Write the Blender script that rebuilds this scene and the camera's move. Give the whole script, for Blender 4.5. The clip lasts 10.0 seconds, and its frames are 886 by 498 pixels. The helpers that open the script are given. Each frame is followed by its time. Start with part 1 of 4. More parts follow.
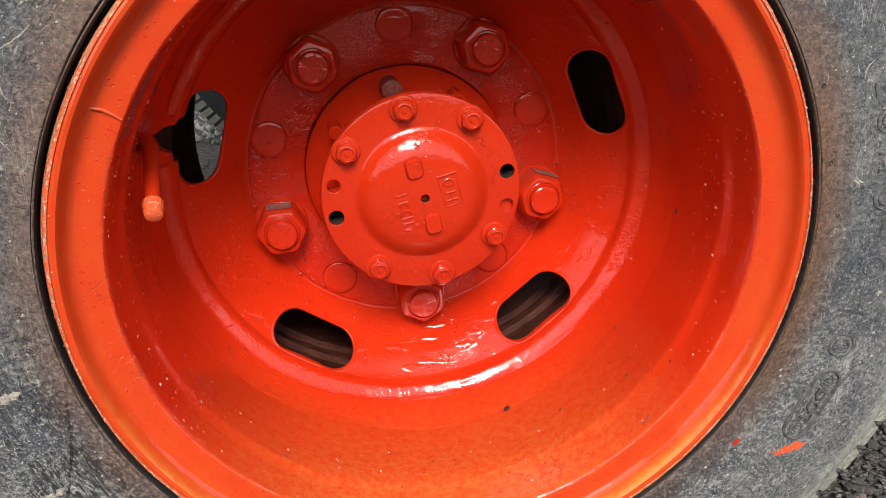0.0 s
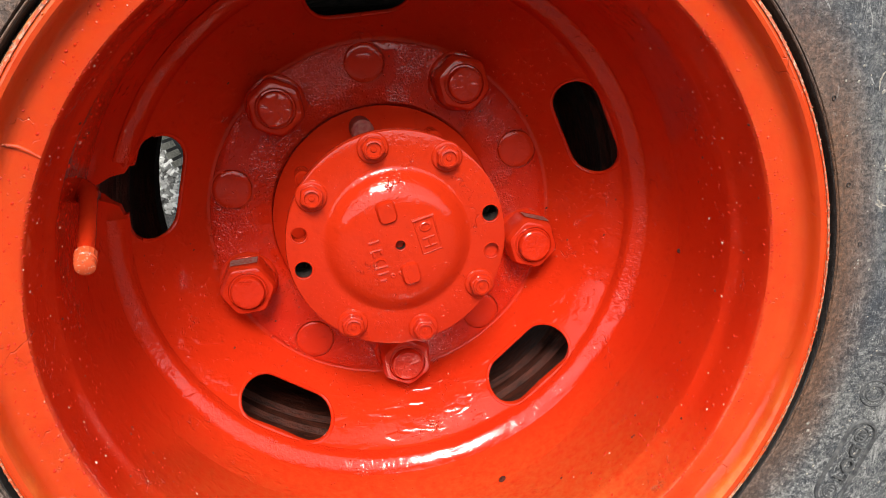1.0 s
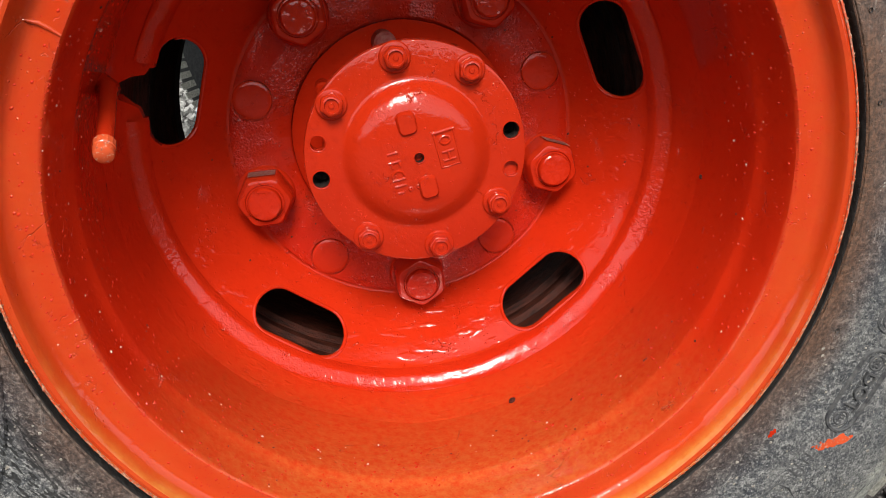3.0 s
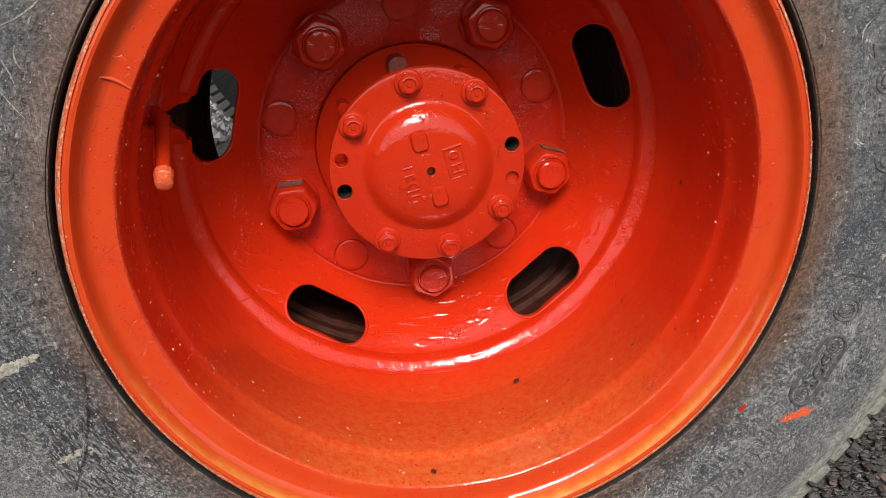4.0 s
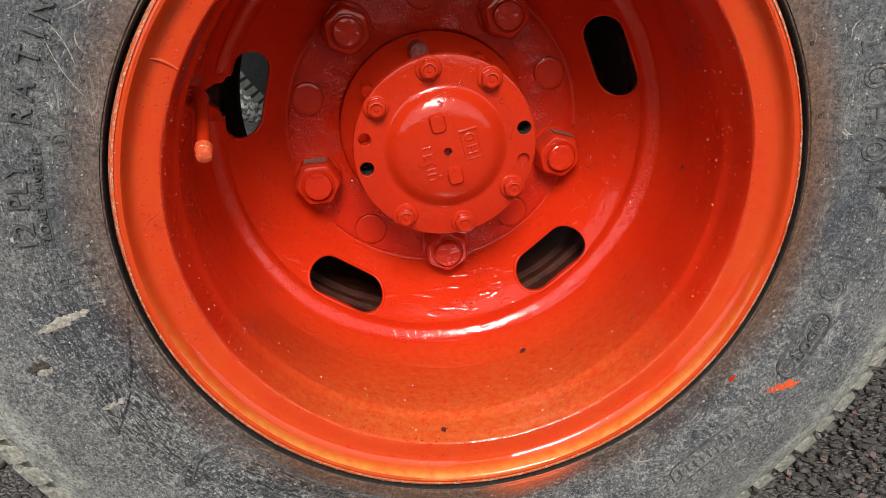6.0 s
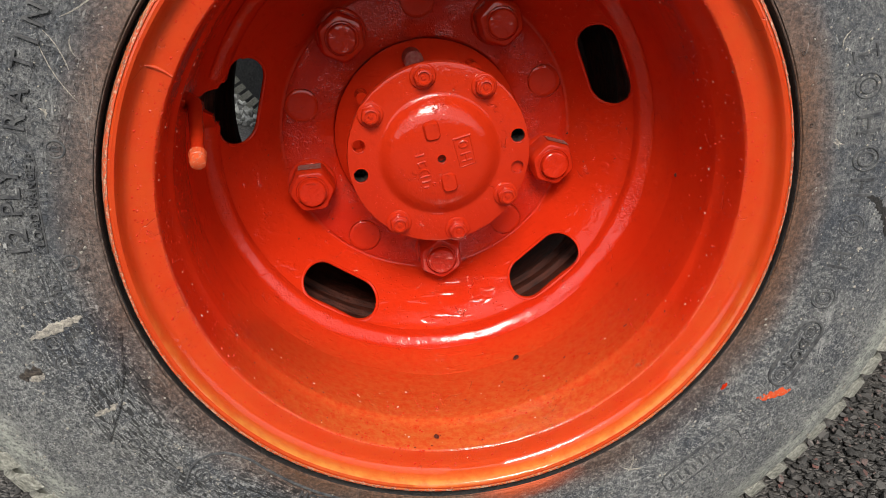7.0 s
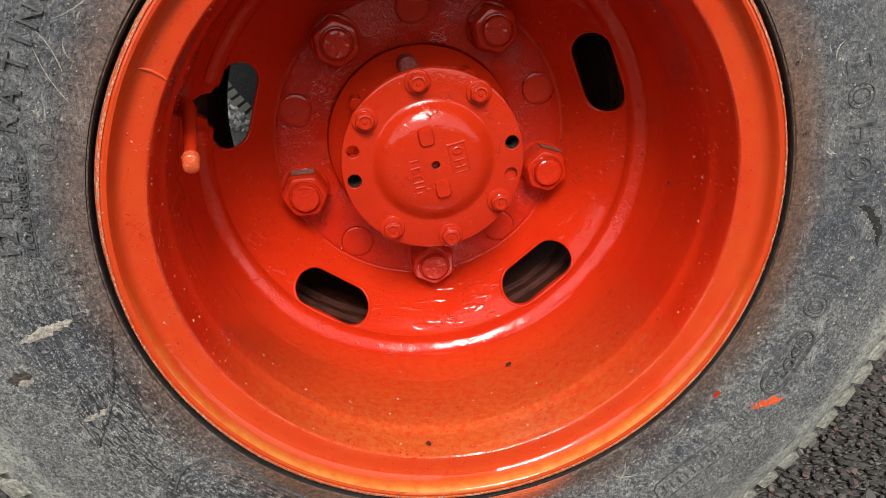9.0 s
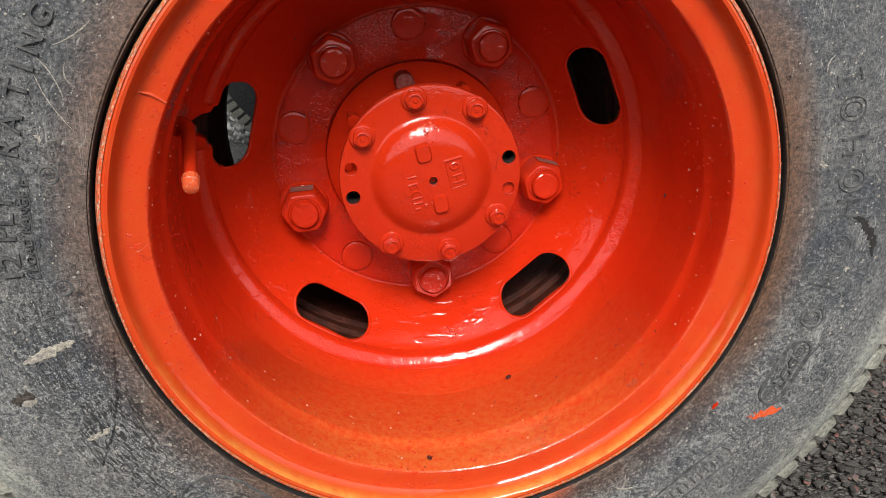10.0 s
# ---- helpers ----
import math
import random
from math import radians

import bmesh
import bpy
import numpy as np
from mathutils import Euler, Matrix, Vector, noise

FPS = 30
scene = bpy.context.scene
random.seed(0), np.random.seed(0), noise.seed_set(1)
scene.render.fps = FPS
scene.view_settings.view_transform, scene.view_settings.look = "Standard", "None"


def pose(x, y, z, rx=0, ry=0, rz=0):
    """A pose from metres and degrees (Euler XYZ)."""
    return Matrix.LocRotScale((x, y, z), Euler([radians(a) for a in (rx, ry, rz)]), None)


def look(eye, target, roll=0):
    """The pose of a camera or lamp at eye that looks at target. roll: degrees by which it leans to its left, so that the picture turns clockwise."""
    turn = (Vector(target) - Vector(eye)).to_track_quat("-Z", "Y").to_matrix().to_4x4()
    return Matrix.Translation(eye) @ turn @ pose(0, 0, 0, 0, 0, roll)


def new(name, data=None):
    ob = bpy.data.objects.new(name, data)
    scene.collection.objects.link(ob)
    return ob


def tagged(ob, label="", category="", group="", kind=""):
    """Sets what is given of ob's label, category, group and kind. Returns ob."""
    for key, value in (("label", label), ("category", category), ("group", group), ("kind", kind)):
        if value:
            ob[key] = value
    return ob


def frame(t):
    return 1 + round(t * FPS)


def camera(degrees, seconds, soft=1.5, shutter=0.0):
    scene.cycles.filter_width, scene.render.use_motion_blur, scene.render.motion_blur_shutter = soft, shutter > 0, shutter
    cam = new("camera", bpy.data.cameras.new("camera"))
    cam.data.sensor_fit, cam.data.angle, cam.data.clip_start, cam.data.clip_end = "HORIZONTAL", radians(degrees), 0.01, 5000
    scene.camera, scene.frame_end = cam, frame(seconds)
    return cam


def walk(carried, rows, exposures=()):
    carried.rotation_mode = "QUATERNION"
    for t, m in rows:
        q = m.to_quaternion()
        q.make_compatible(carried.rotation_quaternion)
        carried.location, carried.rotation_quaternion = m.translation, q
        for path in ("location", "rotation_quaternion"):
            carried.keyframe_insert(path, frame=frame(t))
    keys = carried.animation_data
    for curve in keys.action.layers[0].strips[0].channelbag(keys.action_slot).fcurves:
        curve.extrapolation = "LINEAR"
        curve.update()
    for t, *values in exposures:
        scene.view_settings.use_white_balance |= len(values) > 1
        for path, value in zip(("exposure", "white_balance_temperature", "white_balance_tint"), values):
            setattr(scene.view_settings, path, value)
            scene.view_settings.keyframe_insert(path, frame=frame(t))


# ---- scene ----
AXLE = 0.485  # height of the axle over the ground
cam = camera(57.42, 10.0, soft=0.8)
# seconds, place from the wheel's centre, yaw, pitch, roll
ROWS = [
    (0, -0.1102, -0.5000, 0.2101, -10.85, -21.41, -0.61),
    (0.5, -0.0769, -0.4674, 0.1674, -10.60, -18.03, 0.01),
    (1, -0.0772, -0.4490, 0.1713, -10.97, -16.38, 1.41),
    (1.5, -0.0773, -0.4489, 0.1703, -11.41, -15.82, 1.96),
    (2, -0.0823, -0.4481, 0.1496, -11.04, -15.89, 1.76),
    (2.5, -0.0832, -0.4496, 0.1269, -9.98, -17.57, 0.24),
    (2.7, -0.0796, -0.4528, 0.1307, -9.43, -18.76, -0.20),
    (3.8, -0.0805, -0.4911, 0.1634, -8.79, -19.38, 0.03),
    (4, -0.0956, -0.5245, 0.1889, -9.22, -21.15, 0.72),
    (4.5, -0.1064, -0.5689, 0.1963, -7.67, -22.53, 0.81),
    (5, -0.1099, -0.5698, 0.1974, -7.61, -22.61, 0.18),
    (5.5, -0.1063, -0.5729, 0.1987, -7.79, -22.50, -0.04),
    (7, -0.1045, -0.5750, 0.2030, -8.21, -21.99, -0.56),
    (7.5, -0.1037, -0.5739, 0.2025, -8.32, -21.87, -0.73),
    (8, -0.1043, -0.5752, 0.2030, -8.55, -21.74, -0.93),
    (8.5, -0.1061, -0.5749, 0.2007, -8.60, -21.59, -1.04),
    (9, -0.1071, -0.5734, 0.2015, -8.69, -21.47, -1.20),
    (9.5, -0.1046, -0.5708, 0.2063, -8.95, -21.35, -1.12),
    (10, -0.1050, -0.5768, 0.2111, -8.85, -21.00, -0.52),
]
# seconds, stops
EXPOSURES = [(0.0, 0.92), (0.5, 0.95), (1.0, 1.05), (1.5, 1.08), (2.0, 0.94), (2.5, 0.70), (4.0, 0.67), (9.5, 0.69), (10.0, 0.76)]
walk(cam, [(t, pose(x, y, z + AXLE, 90 + pitch, roll, yaw)) for t, x, y, z, yaw, pitch, roll in ROWS], EXPOSURES)

# ---- light ----
world = bpy.data.worlds.new("overcast_sky")
scene.world = world
world.use_nodes = True
wn, wl = world.node_tree.nodes, world.node_tree.links
sky = wn.new("ShaderNodeTexSky")
sky.sky_type, sky.sun_disc = "NISHITA", False
sky.sun_elevation, sky.sun_rotation = radians(43), radians(188)
pale = wn.new("ShaderNodeHueSaturation")
pale.inputs["Saturation"].default_value = 0.10
wl.new(sky.outputs["Color"], pale.inputs["Color"])
wl.new(pale.outputs["Color"], wn["Background"].inputs["Color"])
wn["Background"].inputs["Strength"].default_value = 0.15
sun_data = bpy.data.lights.new("sun", "SUN")
sun_data.energy, sun_data.angle, sun_data.color = 2.9, radians(21), (1.0, 0.95, 0.88)
sun = new("sun", sun_data)
sun.matrix_world = look((-0.70, -4.95, 4.66), (0, 0, 0))


# ---- materials ----
class Nodes:
    """A node material with short ways to add and join nodes."""

    def __init__(self, name):
        self.mat = bpy.data.materials.new(name)
        self.mat.use_nodes = True
        self.tree = self.mat.node_tree
        self.bsdf = self.tree.nodes["Principled BSDF"]

    def add(self, kind, **inputs):
        n = self.tree.nodes.new("ShaderNode" + kind)
        for key, value in inputs.items():
            self.put(n.inputs[key.replace("_", " ")], value)
        return n

    def put(self, socket, value):
        if hasattr(value, "is_linked"):
            self.tree.links.new(value, socket)
        else:
            socket.default_value = value

    def math(self, op, a, b=0.0, c=0.0):
        n = self.tree.nodes.new("ShaderNodeMath")
        n.operation = op
        for socket, value in zip(n.inputs, (a, b, c)):
            self.put(socket, value)
        return n.outputs[0]

    def ramp(self, fac, stops):
        n = self.tree.nodes.new("ShaderNodeValToRGB")
        self.put(n.inputs[0], fac)
        while len(n.color_ramp.elements) < len(stops):
            n.color_ramp.elements.new(0.5)
        for e, (pos, col) in zip(n.color_ramp.elements, stops):
            e.position = pos
            e.color = (col, col, col, 1) if isinstance(col, (int, float)) else (*col, 1)
        return n.outputs["Color"]

    def mix(self, fac, a, b):
        n = self.tree.nodes.new("ShaderNodeMix")
        n.data_type = "RGBA"
        self.put(n.inputs[0], fac)
        for socket, value in ((n.inputs[6], a), (n.inputs[7], b)):
            self.put(socket, (*value, 1) if isinstance(value, tuple) and len(value) == 3 else value)
        return n.outputs[2]

    def noise(self, scale, detail=4.0, rough=0.55, vector=None, distortion=0.0):
        n = self.add("TexNoise", Scale=scale, Detail=detail, Roughness=rough, Distortion=distortion)
        self.put(n.inputs["Vector"], vector if vector is not None else self.place())
        return n.outputs["Fac"]

    def voronoi(self, scale, vector=None, feature="F1", out="Distance"):
        n = self.add("TexVoronoi", Scale=scale)
        n.feature = feature
        self.put(n.inputs["Vector"], vector if vector is not None else self.place())
        return n.outputs[out]

    def place(self):
        """World position measured from the wheel's centre."""
        if not hasattr(self, "_place"):
            g = self.add("NewGeometry")
            m = self.tree.nodes.new("ShaderNodeVectorMath")
            m.operation = "SUBTRACT"
            self.put(m.inputs[0], g.outputs["Position"])
            m.inputs[1].default_value = (0, 0, AXLE)
            self._place = m.outputs[0]
        return self._place

    def axes(self):
        """The three parts of the position measured from the wheel's centre."""
        s = self.add("SeparateXYZ")
        self.put(s.inputs[0], self.place())
        return list(s.outputs)

    def polar(self):
        """Radius, angle and depth round the wheel's axis."""
        s = self.add("SeparateXYZ")
        self.put(s.inputs[0], self.place())
        x, y, z = s.outputs
        r = self.math("SQRT", self.math("ADD", self.math("MULTIPLY", x, x), self.math("MULTIPLY", z, z)))
        return r, self.math("ARCTAN2", z, x), y

    def vector(self, x, y, z):
        n = self.add("CombineXYZ")
        for socket, value in zip(n.inputs, (x, y, z)):
            self.put(socket, value)
        return n.outputs[0]

    def bump(self, height, distance, strength=1.0, normal=None):
        n = self.add("Bump", Height=height, Distance=distance, Strength=strength)
        if normal is not None:
            self.put(n.inputs["Normal"], normal)
        return n.outputs[0]

    def finish(self, color, rough, normal=None, **more):
        b = self.bsdf
        self.put(b.inputs["Base Color"], (*color, 1) if isinstance(color, tuple) else color)
        self.put(b.inputs["Roughness"], rough)
        if normal is not None:
            self.put(b.inputs["Normal"], normal)
        for key, value in more.items():
            self.put(b.inputs[key.replace("_", " ")], value)
        return self.mat


def paint(name, relief, gloss, chips=0.0, runny=0.5, lit_tint=0.0, dark=(0.54, 0.021, 0.0045), light=(0.59, 0.029, 0.006), peel=0.3, ior=1.5):
    """Orange enamel, brushed on thickly: orange peel in patches, runs, grit under the coat, specks of dust; chips:
    share of bare edge;
    runny: how far the coat has run; lit_tint: strength of the tints that paint light on upward faces, front band, lip
    and crest."""
    n = Nodes(name)
    color = n.mix(n.ramp(n.noise(9, 3), ((0.3, 0.0), (0.7, 1.0))), dark, light)
    color = n.mix(n.ramp(n.noise(130, 3, 0.6), ((0.55, 0.0), (0.75, 0.35))), color, tuple(0.72 * c for c in dark))
    grit = n.ramp(n.voronoi(150), ((0.0, 1.0), (0.12, 0.0)))
    grit = n.math("MULTIPLY", grit, n.ramp(n.noise(30, 2), ((0.50, 0.0), (0.58, 1.0))))
    dust = n.ramp(n.voronoi(210), ((0.0, 1.0), (0.09, 0.0)))
    dust = n.math("MULTIPLY", dust, n.ramp(n.noise(24, 2, 0.5), ((0.60, 0.0), (0.66, 1.0))))
    color = n.mix(n.math("MULTIPLY", dust, 0.55), color, (0.75, 0.42, 0.30))
    dirt = n.math("MULTIPLY", n.ramp(n.voronoi(70), ((0.0, 1.0), (0.07, 0.0))), n.ramp(n.noise(15, 2), ((0.6, 0.0), (0.64, 1.0))))
    color = n.mix(n.math("MULTIPLY", dirt, 0.8), color, (0.10, 0.025, 0.012))
    marks = n.voronoi(46, n.vector(*[n.math("ADD", axis, n.math("MULTIPLY", n.noise(180, 2), 0.018)) for axis in n.axes()]), "DISTANCE_TO_EDGE")
    marks = n.math("MULTIPLY", n.ramp(marks, ((0.0, 1.0), (0.022, 0.0))), n.ramp(n.noise(26, 3, 0.6), ((0.57, 0.0), (0.63, 1.0))))
    marks = n.math("MULTIPLY", marks, n.ramp(n.noise(140, 2), ((0.46, 0.0), (0.54, 1.0))))
    color = n.mix(n.math("MULTIPLY", marks, 0.55), color, (0.14, 0.012, 0.006))
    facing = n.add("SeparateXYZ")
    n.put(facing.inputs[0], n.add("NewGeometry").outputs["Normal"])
    # ochre painted on what faces up stands in for strong light there
    up_lit = n.math("MULTIPLY", n.ramp(facing.outputs[2], ((0.45, 0.0), (0.95, 1.0))), n.ramp(n.noise(150, 6, 0.75), ((0.34, 0.25), (0.62, 1.0))))
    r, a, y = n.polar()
    up_lit = n.math("MULTIPLY", up_lit, n.ramp(y, ((0.03, 1.0), (0.13, 0.50), (0.185, 0.08))))
    color = n.mix(n.math("MULTIPLY", up_lit, lit_tint), color, (0.50, 0.22, 0.05))
    # direct light on the front band, painted in as a brighter orange
    front_lit = n.math("MULTIPLY", n.ramp(y, ((0.0165, 1.0), (0.0200, 0.0))), n.ramp(n.noise(45, 5, 0.65), ((0.30, 0.55), (0.62, 1.0))))
    color = n.mix(n.math("MULTIPLY", front_lit, min(0.75, 2.4 * lit_tint)), color, (0.43, 0.052, 0.009))
    # glare on the lip's upward side, painted in as ochre
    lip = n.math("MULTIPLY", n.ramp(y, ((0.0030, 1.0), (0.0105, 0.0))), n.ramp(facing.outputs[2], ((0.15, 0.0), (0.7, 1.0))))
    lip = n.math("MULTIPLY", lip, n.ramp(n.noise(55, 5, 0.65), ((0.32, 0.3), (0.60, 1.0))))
    color = n.mix(n.math("MULTIPLY", lip, min(0.6, 1.7 * lit_tint)), color, (0.58, 0.30, 0.06))
    # the crest's highlight, painted as a thin broken pale line
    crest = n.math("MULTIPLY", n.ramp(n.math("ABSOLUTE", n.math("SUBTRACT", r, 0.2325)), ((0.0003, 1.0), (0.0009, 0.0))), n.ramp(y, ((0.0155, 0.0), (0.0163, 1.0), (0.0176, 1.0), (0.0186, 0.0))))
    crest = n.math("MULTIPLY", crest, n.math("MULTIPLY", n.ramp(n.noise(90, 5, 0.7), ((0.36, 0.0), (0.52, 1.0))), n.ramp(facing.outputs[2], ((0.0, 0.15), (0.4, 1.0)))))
    color = n.mix(n.math("MULTIPLY", crest, min(0.6, 2.0 * lit_tint)), color, (0.72, 0.42, 0.22))
    if chips:
        bare = n.ramp(n.noise(420, 5, 0.7), ((0.60 - chips, 0.0), (0.64 - chips, 1.0)))
        color = n.mix(bare, color, n.mix(n.ramp(n.noise(700, 2), ((0.4, 0.0), (0.6, 1.0))), (0.16, 0.06, 0.04), (0.55, 0.32, 0.21)))
    # runs lie along the surface, longer than they are wide
    s = n.add("SeparateXYZ")
    n.put(s.inputs[0], n.place())
    long = n.vector(n.math("MULTIPLY", s.outputs[0], 0.35), s.outputs[1], s.outputs[2])
    runs = n.ramp(n.noise(110, 2, 0.45, long), ((0.58, 0.0), (0.70, 1.0)))
    skin = n.math("MULTIPLY", n.noise(340, 1, 0.5, None, 0.5), n.ramp(n.noise(26, 3, 0.6), ((0.42, 0.25 * peel), (0.62, peel))))
    height = n.math("ADD", n.math("MULTIPLY", runs, 0.55 * runny), n.math("MULTIPLY", n.noise(70, 2, 0.5), 0.5 * runny))
    height = n.math("ADD", n.math("ADD", height, skin), n.math("MULTIPLY", n.math("SUBTRACT", grit, marks), 0.5))
    rough = n.ramp(n.noise(60, 4), ((0.40, gloss), (0.75, gloss + 0.08)))
    return n.finish(color, rough, n.bump(height, relief), IOR=ior)


RED = ((0.42, 0.0165, 0.0036), (0.47, 0.022, 0.0046))
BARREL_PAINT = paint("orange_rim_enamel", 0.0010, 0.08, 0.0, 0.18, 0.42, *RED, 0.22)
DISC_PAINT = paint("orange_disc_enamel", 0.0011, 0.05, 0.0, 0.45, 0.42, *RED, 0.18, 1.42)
BEAD_PAINT = paint("orange_weld_enamel", 0.0012, 0.03, 0.0, 0.40, 0.05, *RED, 0.62)
HUB_PAINT = paint("orange_hub_enamel", 0.0011, 0.05, 0.0, 0.10, 0.0, (0.37, 0.0170, 0.0038), (0.41, 0.0220, 0.0048), 0.38, 1.42)
EDGE_PAINT = paint("chipped_orange_enamel", 0.0012, 0.35, 0.11, 0.3, 0.3, (0.45, 0.040, 0.010), (0.55, 0.075, 0.022))
GRIT_PAINT = paint("orange_grit_enamel", 0.0004, 0.03, 0.0, 0.1, 0.0, *RED, 0.1)
CAP_PAINT = paint("rubbed_valve_enamel", 0.0006, 0.12, 0.03, 0.2, 0.0, (0.48, 0.045, 0.012), (0.54, 0.095, 0.032), 0.3)


def rough_casting():
    n = Nodes("pitted_orange_enamel")
    big = n.noise(170, 4, 0.6)
    patch = n.ramp(n.noise(22, 3, 0.6), ((0.40, 0.10), (0.58, 1.0)))
    pits = n.math("MULTIPLY", n.math("ADD", n.math("MULTIPLY", n.voronoi(520), 0.35), n.math("MULTIPLY", big, 0.5)), patch)
    lumps = n.math("MULTIPLY", n.ramp(n.voronoi(260), ((0.0, 1.0), (0.22, 0.0))), n.ramp(n.noise(40, 2), ((0.50, 0.0), (0.58, 0.5))))
    color = n.mix(n.ramp(n.noise(30), ((0.35, 0.0), (0.7, 1.0))), (0.41, 0.0135, 0.0034), (0.46, 0.018, 0.0042))
    grime = n.math("MULTIPLY", n.ramp(n.noise(38, 5, 0.7), ((0.54, 0.0), (0.68, 0.55))), n.ramp(n.noise(300, 3, 0.6), ((0.35, 0.3), (0.6, 1.0))))
    color = n.mix(grime, color, (0.14, 0.018, 0.010))
    return n.finish(color, n.ramp(big, ((0.3, 0.06), (0.7, 0.14))), n.bump(n.math("ADD", pits, lumps), 0.0017), IOR=1.40)


FACE_PAINT = rough_casting()


def bare_steel():
    n = Nodes("scuffed_bare_steel")
    g = n.noise(420, 4)
    c = n.mix(n.ramp(g, ((0.42, 0.0), (0.60, 1.0))), (0.22, 0.04, 0.022), (0.27, 0.19, 0.165))
    return n.finish(c, 0.5, n.bump(g, 0.0006), Metallic=0.2)


STEEL = bare_steel()


def rubbed_stud():
    n = Nodes("rubbed_red_steel")
    g = n.noise(260, 4)
    return n.finish(n.mix(n.ramp(g, ((0.4, 0.0), (0.65, 1.0))), (0.16, 0.010, 0.006), (0.20, 0.065, 0.05)), 0.4, n.bump(g, 0.0006))


RUBBED = rubbed_stud()


def rust(name, dark, light):
    n = Nodes(name)
    r, a, y = n.polar()
    streak = n.noise(14, 4, 0.6, n.vector(n.math("MULTIPLY", r, 30.0), a, n.math("MULTIPLY", y, 18.0)))
    g = n.noise(130, 5, 0.65)
    c = n.mix(n.ramp(streak, ((0.35, 0.0), (0.68, 1.0))), dark, light)
    c = n.mix(n.ramp(g, ((0.50, 0.0), (0.75, 0.5))), c, (0.03, 0.014, 0.009))
    return n.finish(c, 0.55, n.bump(n.math("ADD", g, streak), 0.0015), Specular_IOR_Level=0.12)


RUST = rust("rusty_steel", (0.018, 0.006, 0.004), (0.075, 0.018, 0.010))
GREASE = rust("oily_black_steel", (0.012, 0.011, 0.011), (0.045, 0.036, 0.032))


def rubber():
    """Weathered rubber: grey-blue, gritty, crazed towards the rim, paler low down, with a halo of orange overspray
    round the bead.
    """
    n = Nodes("weathered_tyre_rubber")
    r, a, y = n.polar()
    wide, mid, fine = n.noise(7, 4, 0.6), n.noise(42, 5, 0.65), n.noise(330, 4, 0.7)
    speck = n.noise(760, 3, 0.7)
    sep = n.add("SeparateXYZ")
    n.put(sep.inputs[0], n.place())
    low_side = n.ramp(n.math("MULTIPLY", sep.outputs[2], -1.0), ((-0.08, 0.10), (0.14, 1.0)))
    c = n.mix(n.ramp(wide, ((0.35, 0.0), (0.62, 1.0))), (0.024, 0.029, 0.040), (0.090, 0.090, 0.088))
    c = n.mix(n.math("MULTIPLY", n.ramp(mid, ((0.48, 0.0), (0.64, 0.55))), n.math("MULTIPLY_ADD", low_side, 0.6, 0.4)), c, (0.185, 0.184, 0.176))
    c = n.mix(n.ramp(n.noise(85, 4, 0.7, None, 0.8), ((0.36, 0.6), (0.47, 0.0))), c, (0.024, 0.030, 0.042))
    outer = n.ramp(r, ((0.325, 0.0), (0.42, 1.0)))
    low = n.math("MULTIPLY", low_side, n.ramp(n.noise(16, 3, 0.6), ((0.36, 0.35), (0.55, 1.0))))
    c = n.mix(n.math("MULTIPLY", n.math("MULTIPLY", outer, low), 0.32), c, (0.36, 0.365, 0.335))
    # pale scuffed grit and dark pits
    c = n.mix(n.math("MULTIPLY", n.ramp(fine, ((0.53, 0.0), (0.61, 0.6))), n.math("MULTIPLY_ADD", low_side, 0.65, 0.35)), c, (0.31, 0.31, 0.295))
    c = n.mix(n.ramp(fine, ((0.38, 0.85), (0.46, 0.0))), c, (0.018, 0.021, 0.027))
    rough_part = n.ramp(r, ((0.275, 0.25), (0.315, 1.0)))
    c = n.mix(n.math("MULTIPLY", n.ramp(speck, ((0.57, 0.0), (0.63, 0.6))), n.math("MULTIPLY", rough_part, n.math("MULTIPLY_ADD", low_side, 0.6, 0.4))), c, (0.38, 0.38, 0.36))
    c = n.mix(n.ramp(speck, ((0.38, 0.75), (0.44, 0.0))), c, (0.016, 0.018, 0.022))
    band = n.ramp(n.math("ADD", r, n.math("MULTIPLY", n.math("SUBTRACT", n.noise(25, 3), 0.5), 0.012)), ((0.400, 0.0), (0.412, 1.0)))
    c = n.mix(n.math("MULTIPLY", band, n.math("MULTIPLY", n.ramp(n.noise(60, 4, 0.6), ((0.35, 0.2), (0.62, 0.9))), n.ramp(fine, ((0.40, 0.25), (0.56, 1.0))))), c, (0.40, 0.41, 0.355))
    c = n.mix(n.ramp(r, ((0.438, 0.0), (0.443, 1.0))), c, n.mix(mid, (0.05, 0.05, 0.040), (0.14, 0.14, 0.11)))
    scuff = n.noise(30, 3, 0.6, n.vector(n.math("MULTIPLY", r, 5.0), n.math("MULTIPLY", a, 0.4), y), 2.0)
    scuff = n.math("MULTIPLY", n.ramp(scuff, ((0.64, 0.0), (0.68, 1.0))), n.ramp(n.noise(260, 2), ((0.45, 0.0), (0.6, 1.0))))
    c = n.mix(n.math("MULTIPLY", scuff, 0.6), c, (0.42, 0.42, 0.40))
    # hair scratches that cross one another
    for turn, seed in ((0.6, 3.0), (-0.9, 11.0)):
        m = n.add("Mapping", Vector=n.place(), Location=(seed, 0.0, seed), Rotation=(0.0, turn, 0.0), Scale=(70.0, 0.0, 5.0))
        hair = n.ramp(n.noise(1.0, 2, 0.5, m.outputs[0], 0.6), ((0.495, 0.0), (0.500, 1.0), (0.505, 0.0)))
        hair = n.math("MULTIPLY", hair, n.ramp(n.noise(21, 3, 0.6), ((0.56, 0.0), (0.64, 0.6))))
        c = n.mix(hair, c, (0.38, 0.38, 0.36))
